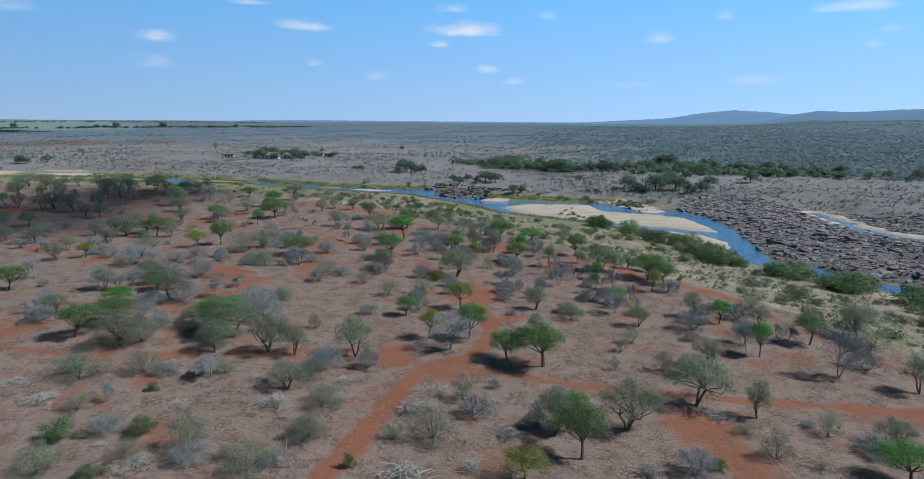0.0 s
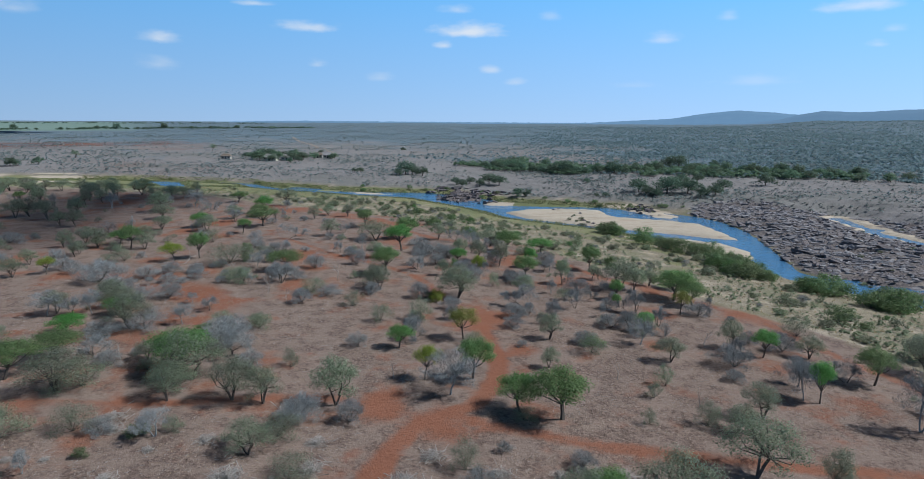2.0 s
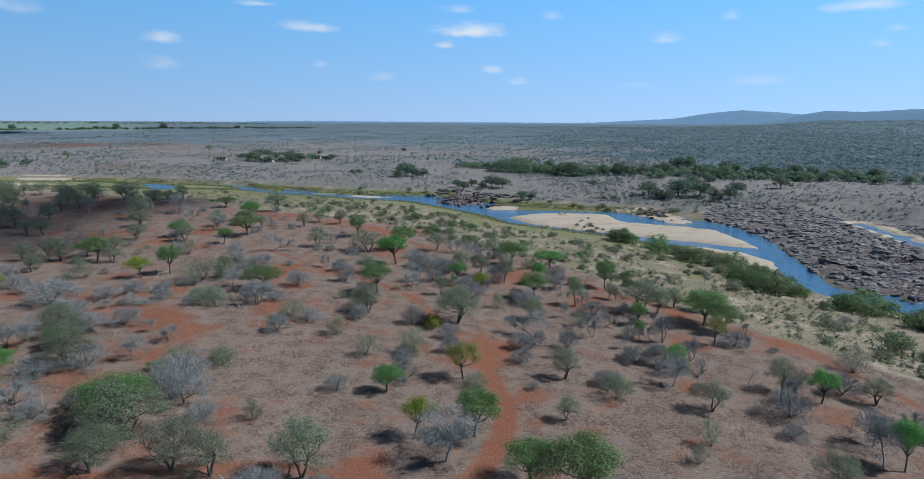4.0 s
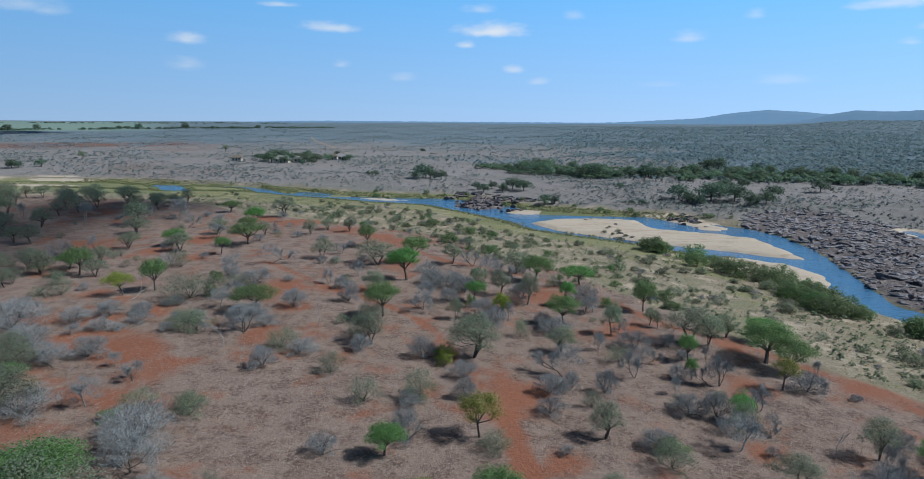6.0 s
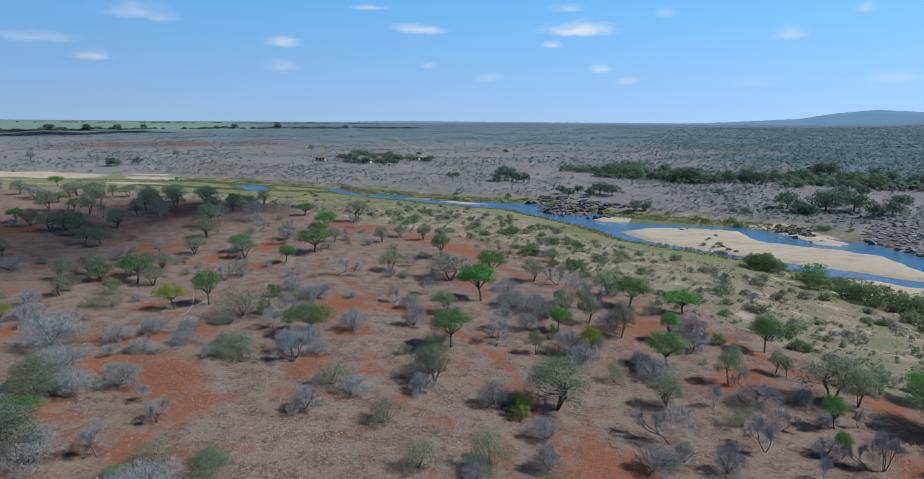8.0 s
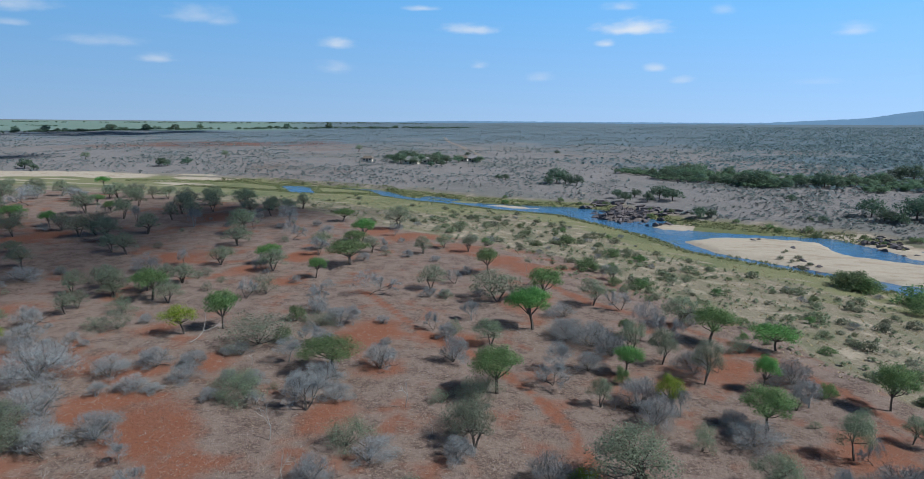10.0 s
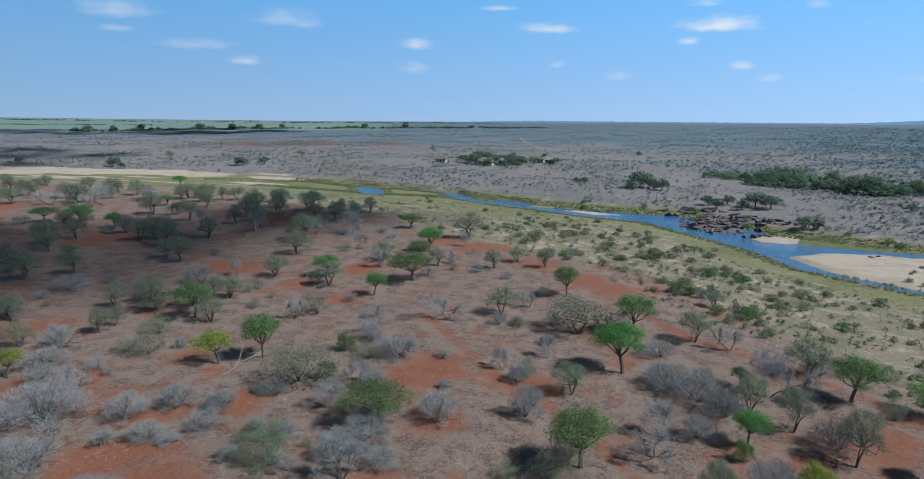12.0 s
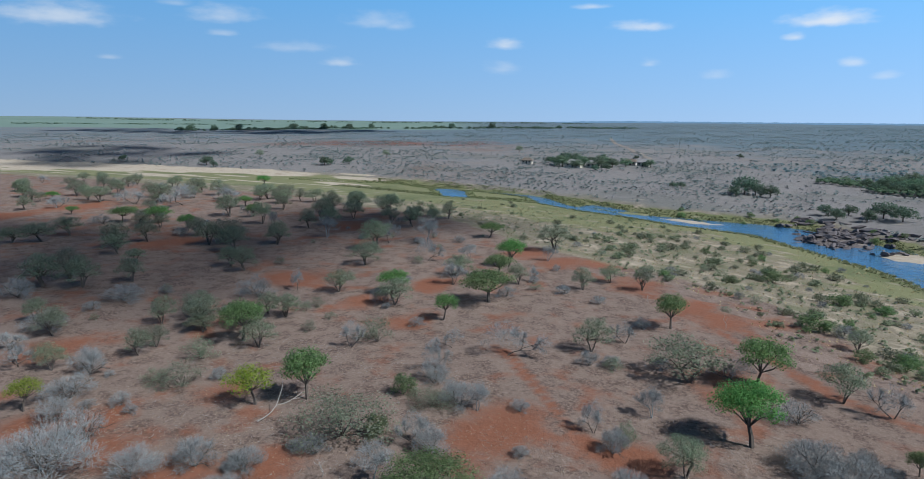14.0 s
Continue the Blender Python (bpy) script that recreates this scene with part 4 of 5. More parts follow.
grow("olive_tree",
     (8.1, 54.4, 4.2, 4.0), (39.1, 54.5, 2.9, 2.9), (15.0, 55.8, 4.6, 4.9), (28.2, 58.8, 4.1, 2.3), (23.2, 61.2, 4.8, 5.3),
     (-17.9, 62.5, 2.8, 3.6), (49.5, 67.0, 4.8, 3.3), (25.1, 69.4, 2.7, 2.5), (-29.0, 72.3, 3.9, 3.4), (28.6, 72.3, 3.7, 2.9),
     (-19.8, 72.5, 3.9, 3.4), (-22.9, 72.8, 4.6, 4.0), (-12.8, 72.9, 4.8, 4.2), (-40.6, 73.5, 4.1, 5.6), (-28.8, 77.6, 5.0, 5.9),
     (-35.8, 82.4, 2.2, 2.4), (9.3, 83.6, 2.5, 1.8), (-56.1, 86.0, 3.0, 0), (24.0, 86.6, 3.1, 3.3), (54.6, 87.0, 4.7, 0),
     (42.4, 90.5, 3.0, 2.8), (57.9, 92.5, 3.8, 4.3), (33.6, 92.7, 4.1, 2.6), (-43.5, 93.6, 5.0, 5.7))
grow("olive_tree",
     (10.6, 93.9, 3.5, 3.0), (-56.6, 99.3, 3.3, 3.5), (-50.1, 103.1, 3.0, 4.9), (-52.4, 105.8, 3.2, 5.2), (-1.5, 112.9, 5.2, 6.4),
     (9.1, 116.0, 3.3, 3.6), (-14.3, 116.3, 4.1, 3.2), (27.9, 119.7, 4.0, 3.0), (-77.3, 120.4, 3.4, 0), (25.8, 120.8, 4.9, 5.5),
     (16.4, 122.9, 4.5, 2.6), (31.6, 124.0, 3.2, 2.8), (23.4, 126.8, 2.4, 1.4), (-4.4, 127.5, 3.1, 2.1), (22.4, 127.6, 2.7, 1.7),
     (-80.3, 129.3, 3.0, 0), (-90.9, 135.6, 3.7, 0), (6.1, 136.5, 5.0, 2.9), (-76.2, 136.5, 3.3, 3.0), (-99.0, 138.1, 3.2, 0),
     (-77.0, 139.3, 2.8, 2.5), (-18.0, 140.9, 3.5, 3.0), (2.0, 141.0, 4.3, 3.1), (-1.5, 143.5, 3.9, 2.9))
grow("olive_tree",
     (-66.8, 145.3, 3.5, 3.6), (-83.8, 145.3, 3.8, 2.9), (-77.1, 146.0, 2.5, 3.1), (-77.4, 146.8, 4.3, 3.9), (-115.5, 148.5, 5.5, 5.7),
     (-81.5, 149.4, 3.9, 3.7), (-110.3, 151.4, 4.9, 4.8), (-116.6, 153.4, 5.1, 0), (-75.0, 155.1, 3.2, 2.6), (-72.0, 155.3, 3.2, 3.8),
     (5.0, 156.5, 4.4, 4.5), (-107.2, 157.8, 4.1, 0), (-21.0, 160.7, 4.8, 7.6), (-6.9, 162.7, 4.1, 3.8), (-32.4, 163.2, 4.2, 3.8),
     (-157.1, 165.6, 3.4, 6.4), (-120.1, 167.5, 2.6, 3.5), (-62.9, 167.7, 4.2, 4.4), (-153.8, 169.7, 4.2, 7.7), (-74.7, 169.8, 3.6, 4.2),
     (-128.9, 170.1, 4.1, 0), (-97.1, 172.0, 4.5, 4.3), (-133.6, 173.3, 5.6, 5.0), (-102.0, 173.6, 3.7, 0))
grow("olive_tree",
     (-155.5, 177.0, 4.4, 5.5), (-134.8, 180.9, 4.6, 0), (-110.9, 182.8, 5.4, 0), (-4.6, 184.5, 3.0, 2.4), (-121.4, 185.4, 5.3, 5.2),
     (-82.3, 186.9, 4.3, 5.6), (-63.4, 187.3, 3.6, 4.2), (-52.2, 187.9, 3.4, 3.1), (-119.7, 188.6, 5.4, 7.8), (-41.9, 189.7, 3.7, 3.4),
     (-132.5, 191.8, 4.4, 4.3), (-109.4, 192.7, 5.0, 0), (-154.0, 193.4, 3.4, 3.7), (-33.6, 193.8, 3.7, 3.0), (-147.9, 194.0, 3.8, 0),
     (-39.5, 196.4, 2.9, 3.5), (-88.5, 199.4, 6.0, 0), (-235.4, 210.3, 4.9, 0), (-131.6, 210.7, 5.7, 5.3), (-118.2, 212.6, 4.9, 0),
     (-203.8, 215.5, 4.9, 7.6), (-148.3, 215.7, 6.0, 0), (-56.6, 216.2, 5.6, 0), (-211.4, 216.6, 4.8, 0))
grow("olive_tree",
     (-115.5, 217.2, 4.8, 4.7), (-253.2, 219.8, 4.8, 5.3), (-225.6, 221.6, 5.3, 5.9), (-122.3, 222.0, 6.0, 0), (-189.1, 226.0, 6.1, 9.0),
     (-97.8, 227.4, 5.3, 0), (-104.7, 228.4, 4.5, 0), (-117.8, 229.8, 5.3, 0), (-218.4, 231.4, 5.2, 0), (-201.3, 232.1, 5.4, 0),
     (-145.9, 233.2, 4.4, 0), (-249.1, 234.0, 4.3, 0), (-95.4, 234.0, 3.9, 0), (-130.4, 236.9, 4.8, 0), (-103.5, 237.7, 3.7, 5.0),
     (-113.5, 238.7, 5.9, 0), (-178.1, 241.2, 4.7, 0), (-95.9, 241.9, 4.7, 0), (-125.4, 242.4, 6.0, 0), (-244.2, 243.1, 4.4, 0),
     (-155.2, 243.1, 4.4, 0), (-101.4, 243.5, 2.8, 5.1), (-197.2, 245.0, 6.0, 0), (-138.7, 245.5, 5.0, 0))
grow("olive_tree",
     (-188.4, 247.3, 5.6, 0), (-166.4, 248.1, 5.2, 8.0), (-148.9, 250.6, 4.3, 7.8), (-161.9, 251.4, 4.8, 6.1), (-134.2, 252.5, 4.2, 5.8),
     (-139.0, 257.3, 3.7, 0), (-222.4, 258.0, 4.4, 0), (-129.0, 264.0, 3.7, 4.9), (-358.0, 434.5, 6.0, 0), (-278.9, 476.9, 6.0, 0),
     (-217.4, 570.6, 6.0, 0))
grow("yellow_tree",
     (4.8, 46.9, 2.7, 3.6), (-4.5, 79.2, 3.9, 2.7), (-0.5, 93.1, 4.0, 3.7), (31.6, 106.8, 3.8, 2.7), (-72.8, 122.4, 3.1, 2.8),
     (2.2, 127.8, 3.8, 2.3), (-55.5, 133.6, 3.7, 4.0))
grow("bare_tree",
     (-34.0, 58.8, 2.2, 1.4), (-26.8, 65.1, 2.8, 3.0), (42.9, 71.0, 6.5, 4.2), (-1.7, 75.7, 4.7, 5.0), (35.0, 77.2, 4.5, 3.1),
     (36.0, 80.6, 3.5, 3.3), (42.6, 82.8, 3.1, 3.0), (-42.6, 83.5, 3.0, 3.7), (-27.2, 84.8, 4.0, 3.5), (-58.3, 87.0, 3.0, 0),
     (33.2, 89.4, 3.0, 1.3), (22.0, 92.9, 3.4, 3.4), (-37.7, 96.0, 3.0, 2.5), (26.4, 97.0, 1.8, 1.5), (-57.2, 98.1, 3.6, 3.7),
     (-53.9, 98.7, 2.9, 3.0), (-51.7, 99.4, 3.6, 2.3), (26.6, 100.8, 3.0, 2.5), (-36.4, 101.8, 2.4, 2.2), (19.5, 104.3, 2.4, 0.9),
     (-46.7, 104.9, 3.1, 2.9), (-40.5, 105.7, 1.8, 1.6), (-72.0, 106.2, 4.0, 0), (35.8, 106.4, 1.6, 0.9))
grow("bare_tree",
     (25.0, 107.1, 3.7, 2.2), (24.0, 107.3, 3.0, 1.7), (8.5, 107.9, 4.0, 3.2), (16.2, 108.1, 3.6, 2.3), (18.7, 112.6, 2.4, 1.6),
     (38.1, 112.8, 1.8, 1.3), (26.1, 115.0, 1.9, 0.8), (-51.7, 115.5, 1.6, 1.9), (13.6, 116.5, 2.6, 1.5), (-36.1, 117.8, 1.8, 1.5),
     (-30.9, 118.2, 3.9, 4.1), (22.7, 118.7, 2.0, 1.8), (17.7, 122.6, 2.6, 1.3), (2.9, 127.0, 3.2, 2.0), (-84.8, 128.3, 2.9, 0),
     (-38.3, 128.5, 2.9, 2.7), (-90.6, 130.4, 2.3, 3.5), (-9.4, 131.3, 3.1, 3.4), (14.1, 132.4, 2.5, 2.0), (15.5, 133.4, 3.1, 2.6),
     (-38.6, 134.8, 3.0, 2.5), (-9.2, 135.2, 3.6, 2.7), (-36.9, 142.8, 3.0, 2.0), (-26.3, 144.3, 3.2, 1.5))
grow("bare_tree",
     (0.5, 148.3, 5.4, 3.7), (-45.3, 148.9, 3.6, 1.6), (-22.5, 149.6, 3.1, 2.3), (-57.4, 150.4, 3.5, 2.2), (-46.9, 156.1, 2.4, 2.1),
     (-40.3, 156.8, 4.1, 4.1), (-2.9, 161.0, 3.4, 2.8), (-16.6, 162.7, 2.8, 2.8), (-80.6, 167.1, 3.7, 1.5), (-29.8, 168.5, 2.9, 2.3),
     (-61.1, 181.7, 4.1, 0), (-50.9, 190.9, 2.9, 1.6), (-73.9, 195.0, 4.8, 2.9), (-67.8, 200.5, 3.3, 2.9), (-201.8, 200.9, 3.6, 4.1),
     (-105.6, 204.3, 5.3, 0), (-90.1, 205.9, 5.0, 3.8), (-54.3, 206.8, 3.3, 2.5), (-125.1, 208.0, 4.7, 2.6), (-83.5, 210.9, 5.9, 0),
     (-192.0, 219.0, 4.9, 6.4), (-176.9, 223.8, 6.5, 8.1), (-172.9, 236.9, 5.0, 7.8))
grow("bare_shrub",
     (-22.3, 47.7, 2.0, 2.3), (-15.3, 47.8, 1.1, 1.6), (18.5, 47.9, 2.0, 2.8), (-31.4, 52.3, 1.8, 2.5), (36.3, 53.0, 2.2, 3.6),
     (6.7, 56.2, 1.6, 1.9), (32.3, 57.3, 0.8, 2.2), (1.0, 57.8, 2.0, 2.5), (3.1, 64.1, 1.1, 0.9), (-32.1, 65.9, 1.6, 2.1),
     (-16.4, 67.7, 1.9, 2.2), (-10.8, 69.2, 2.7, 2.5), (-15.7, 69.3, 3.0, 2.9), (47.7, 73.6, 2.4, 3.6), (-39.1, 80.8, 1.7, 2.4),
     (-24.0, 81.3, 1.9, 0), (29.5, 81.7, 1.5, 2.1), (-56.1, 82.4, 2.4, 0), (31.2, 85.9, 2.8, 0), (-28.6, 87.2, 3.6, 4.2),
     (-13.3, 89.0, 1.9, 2.1), (-45.5, 90.4, 2.3, 4.1), (-29.6, 90.7, 3.3, 0), (-6.8, 92.3, 3.0, 2.4))
grow("bare_shrub",
     (15.0, 92.4, 2.0, 2.9), (40.2, 92.8, 2.4, 3.2), (-41.6, 93.5, 2.9, 4.0), (36.8, 95.1, 2.0, 2.6), (-7.2, 99.0, 1.2, 2.4),
     (22.3, 99.6, 2.6, 2.2), (19.8, 99.8, 2.4, 3.3), (-1.9, 101.1, 2.6, 2.1), (6.5, 103.2, 2.2, 2.6), (12.3, 104.0, 2.7, 1.4),
     (9.1, 105.0, 1.9, 1.3), (-49.0, 106.5, 2.5, 3.8), (-2.3, 106.5, 2.1, 2.4), (34.2, 106.8, 2.4, 3.3), (-24.7, 107.2, 2.3, 2.5),
     (-45.5, 108.7, 2.6, 3.3), (21.2, 109.0, 2.0, 2.0), (-53.4, 110.6, 3.0, 4.9), (-21.9, 111.6, 2.0, 3.1), (-7.5, 112.5, 2.8, 2.6),
     (-15.2, 114.0, 2.1, 2.2), (-60.8, 117.2, 4.2, 5.9), (-49.4, 117.9, 1.9, 3.0), (18.3, 117.9, 2.6, 3.6))
grow("bare_shrub",
     (-47.5, 118.1, 1.0, 1.7), (-54.0, 119.7, 2.3, 3.6), (-33.3, 120.7, 3.1, 2.2), (-29.1, 121.0, 1.8, 2.4), (-46.3, 121.3, 2.0, 2.6),
     (-62.3, 121.6, 3.3, 0), (-68.0, 122.5, 2.6, 3.2), (8.7, 123.1, 2.2, 3.6), (-51.4, 123.4, 2.6, 3.3), (-32.3, 124.3, 2.5, 3.4),
     (0.7, 124.8, 2.8, 2.9), (-47.7, 124.8, 2.2, 2.8), (-72.1, 126.3, 2.3, 4.2), (7.6, 126.3, 2.1, 2.1), (-0.9, 128.3, 3.0, 3.6),
     (-28.0, 129.9, 3.0, 3.1), (-76.0, 130.8, 3.0, 2.8), (-36.8, 134.1, 2.4, 2.2), (-21.0, 134.3, 3.3, 2.5), (-6.1, 136.2, 2.6, 3.0),
     (-63.0, 136.2, 1.5, 1.3), (-93.8, 136.9, 3.0, 4.6), (5.3, 139.2, 3.2, 3.6), (15.4, 139.7, 3.1, 4.0))
grow("bare_shrub",
     (-3.7, 141.6, 3.0, 3.2), (-23.9, 141.9, 2.2, 2.0), (-38.8, 143.0, 2.3, 2.9), (-113.0, 143.3, 3.6, 0), (-6.2, 144.6, 2.9, 6.0),
     (-9.0, 146.6, 2.9, 3.8), (-44.5, 147.0, 2.6, 2.0), (-5.9, 149.4, 2.2, 2.2), (-98.3, 150.0, 2.9, 5.3), (-10.6, 155.9, 2.2, 3.3),
     (6.4, 157.4, 3.0, 2.6), (-31.3, 159.1, 1.9, 1.9), (-82.4, 160.8, 3.5, 4.0), (-64.9, 167.6, 2.9, 2.2), (-29.1, 174.5, 1.8, 1.7),
     (-43.8, 185.6, 1.5, 2.0), (-6.0, 189.6, 1.9, 2.5), (-136.2, 190.1, 2.4, 2.7), (-165.0, 190.8, 2.6, 3.8))
grow("green_shrub",
     (-28.4, 45.2, 1.0, 1.8), (-9.1, 47.8, 1.4, 0.9), (20.8, 48.9, 1.1, 1.1), (-34.2, 51.0, 1.8, 2.5), (-27.9, 52.4, 1.8, 1.9),
     (-31.2, 61.5, 0.9, 0.9), (-28.4, 65.5, 1.1, 2.1), (15.8, 92.0, 1.2, 2.4), (-33.7, 93.2, 1.2, 3.2), (60.7, 108.9, 1.5, 2.2),
     (58.9, 112.8, 3.0, 3.7), (38.1, 128.6, 2.3, 2.0), (-2.5, 133.7, 2.2, 1.4), (-42.0, 134.1, 2.1, 1.8), (18.1, 136.8, 1.6, 1.7),
     (-44.7, 142.3, 2.2, 1.8), (29.5, 145.8, 2.0, 2.1), (22.8, 154.4, 1.2, 2.0), (-4.2, 180.2, 1.7, 2.3), (0.2, 180.8, 2.3, 2.5),
     (1.5, 183.7, 1.7, 2.5), (-9.5, 191.3, 2.5, 4.2), (0.8, 214.8, 1.7, 4.0), (-5.5, 216.0, 2.4, 3.6))
grow("green_shrub",
     (-23.0, 218.6, 1.7, 3.3), (-16.6, 228.8, 2.7, 5.2))
grow("olive_shrub",
     (-32.6, 45.4, 2.6, 2.7), (-17.1, 46.7, 2.2, 2.8), (-27.3, 48.2, 1.8, 1.9), (-19.2, 48.8, 1.2, 1.4), (29.4, 49.4, 0.9, 1.7),
     (-22.8, 50.0, 3.5, 2.7), (26.4, 50.9, 2.6, 1.9), (-13.7, 51.7, 2.1, 2.8), (-13.4, 52.5, 2.3, 2.0), (-6.1, 52.7, 1.8, 1.3),
     (-2.7, 53.4, 3.3, 3.1), (25.6, 55.2, 1.1, 1.9), (33.3, 55.6, 2.5, 1.3), (-35.9, 56.5, 1.6, 1.6), (-13.7, 58.8, 2.0, 2.8),
     (-0.1, 61.3, 2.8, 2.1), (-39.8, 63.6, 2.7, 3.7), (-25.6, 65.9, 1.6, 1.6), (-34.4, 65.9, 2.6, 2.5), (-16.5, 66.0, 1.9, 2.8),
     (5.3, 70.2, 1.2, 2.0), (17.1, 70.3, 1.7, 1.3), (22.7, 70.6, 2.6, 1.5), (23.6, 71.1, 1.8, 1.0))
grow("olive_shrub",
     (-38.7, 74.8, 2.9, 5.9), (-30.1, 76.0, 3.1, 4.3), (19.3, 76.7, 1.9, 1.4), (21.4, 79.7, 2.6, 1.5), (-19.6, 81.9, 2.4, 1.6),
     (54.3, 83.1, 2.7, 3.3), (-34.4, 85.4, 1.9, 2.7), (15.2, 89.2, 2.7, 3.0), (1.1, 91.2, 1.7, 2.2), (-27.3, 94.9, 2.1, 2.3),
     (-32.4, 95.7, 2.2, 2.6), (23.3, 96.5, 3.2, 1.6), (-12.0, 99.4, 2.6, 2.0), (45.5, 100.0, 3.1, 3.2), (10.4, 100.3, 1.9, 1.6),
     (-6.5, 101.0, 3.4, 2.5), (-16.9, 106.3, 2.5, 2.8), (15.4, 112.7, 1.9, 2.0), (-24.7, 113.3, 2.5, 2.8), (-37.3, 118.6, 2.9, 3.2),
     (-15.4, 118.7, 3.1, 0), (-39.6, 120.9, 2.0, 2.9), (4.3, 121.1, 2.5, 1.5), (-16.5, 124.6, 2.7, 2.9))
grow("olive_shrub",
     (-16.0, 126.8, 2.2, 2.3), (-67.7, 132.6, 1.7, 2.1), (-44.7, 132.8, 3.9, 5.6), (-64.9, 133.2, 2.6, 3.3), (-69.6, 139.3, 2.7, 3.0),
     (-41.0, 141.7, 1.9, 2.9), (-23.4, 143.4, 2.3, 1.2), (11.2, 147.3, 2.2, 1.9), (39.9, 150.1, 2.4, 2.5), (-55.9, 153.7, 3.1, 3.0),
     (-71.3, 158.6, 1.6, 1.3), (-28.7, 159.3, 1.6, 1.7))
grow("yellow_shrub",
     (-4.8, 110.3, 1.8, 1.7), (-4.9, 113.2, 1.4, 2.1))
grow("dead_snag",
     (-13.6, 47.4, 2.8, 0.9), (13.3, 49.1, 1.1, 0.6), (-41.2, 65.3, 2.4, 1.2), (23.3, 74.7, 2.4, 1.0), (-7.9, 79.3, 2.2, 0.7),
     (16.5, 81.1, 2.0, 1.1), (-38.1, 81.3, 2.4, 0.7), (30.4, 93.4, 2.0, 1.3), (-42.4, 100.6, 2.2, 0.9), (-26.8, 106.5, 2.5, 0.7),
     (-31.3, 112.4, 3.3, 1.6), (-18.4, 117.4, 1.8, 0.8), (-22.3, 121.6, 3.3, 1.3), (-10.1, 123.7, 1.2, 0.6), (-42.1, 127.1, 1.6, 1.2),
     (-3.1, 127.3, 2.0, 1.0), (-19.8, 181.7, 1.9, 1.2), (-31.2, 187.3, 1.2, 0.6))
grow("brush_pile",
     (-4.5, 46.9, 1.3, 3.5), (-25.8, 47.6, 0.8, 2.3), (14.9, 47.7, 1.1, 1.9), (0.6, 48.1, 0.9, 1.9), (-30.4, 50.0, 0.5, 2.4),
     (-22.3, 52.4, 0.7, 1.3), (4.1, 53.4, 1.3, 1.6), (-18.1, 58.2, 1.2, 2.8), (-4.9, 58.3, 1.3, 2.5), (-27.4, 58.3, 0.5, 2.3),
     (-40.1, 58.3, 0.9, 3.1), (24.7, 58.5, 0.8, 3.1), (-12.3, 60.2, 1.1, 2.0), (2.8, 60.4, 0.6, 3.5), (12.4, 60.8, 0.7, 2.9),
     (-45.6, 62.3, 0.6, 2.7), (-2.8, 62.8, 0.8, 2.1), (-22.0, 64.2, 0.6, 2.2), (-12.9, 64.9, 0.6, 3.1), (-30.9, 65.9, 0.8, 1.8),
     (-32.3, 68.1, 0.8, 2.6), (-16.5, 71.6, 1.0, 3.4))


# ---- the river flat and its banks ----
def spots_in(n, box, allow, seed):
    rs = np.random.RandomState(seed)
    xs, ys = rs.uniform(box[0], box[1], n * 14), rs.uniform(box[2], box[3], n * 14)
    z, b, e, f, rocky, c = terrain(xs, ys)
    good = np.nonzero(allow(xs, ys, b, e, f, rocky))[0][:n]
    return xs[good], ys[good], z[good], rs


def scatter(kind, n, box, tall, allow, seed):
    xs, ys, z, rs = spots_in(n, box, allow, seed)
    grow(kind, *[(x, y, rs.uniform(*tall)) for x, y in zip(xs, ys)])


def off_tracks(x, y):
    return np.minimum.reduce([np.abs(along(line, x, y)) for line in TRACKS]) > 3.2


scatter("flat_shrub", 225, (-60, 110, 90, 310), (0.6, 1.9), lambda x, y, b, e, f, r: (b > 4) & (e < -5 - 15 * (x < 50)) & (waves(x, y, 20, 21) > -0.35), 5)
scatter("flat_shrub", 30, (-160, -50, 225, 330), (0.6, 1.5), lambda x, y, b, e, f, r: (b > 3) & (e < -8) & (waves(x, y, 20, 21) > 0.2), 6)
scatter("river_bush", 100, (40, 140, 95, 225), (1.6, 4.6), lambda x, y, b, e, f, r: (e < -2 - 5 * (x < 76)) & (e > -15), 7)

scatter("olive_tree", 26, (-290, -150, 175, 262), (3.2, 4.8), lambda x, y, b, e, f, r: (b < -2) & (b > -70), 33)
scatter("bare_tree", 18, (-290, -130, 175, 262), (2.4, 4.0), lambda x, y, b, e, f, r: (b < -2) & (b > -60), 32)
scatter("bare_shrub", 60, (-110, 45, 60, 235), (0.8, 1.9), lambda x, y, b, e, f, r: (b < -3) & off_tracks(x, y), 31)
scatter("olive_shrub", 40, (-110, 50, 60, 225), (0.8, 1.9), lambda x, y, b, e, f, r: (b < -1) & off_tracks(x, y), 34)
scatter("flat_shrub", 30, (84, 190, 110, 285), (0.5, 1.4), lambda x, y, b, e, f, r: (r > 0.3) & (waves(x, y, 18, 30) > 0.1), 53)
scatter("brush_pile", 26, (-46, 22, 38, 66), (0.3, 0.6), lambda x, y, b, e, f, r: off_tracks(x, y), 42)

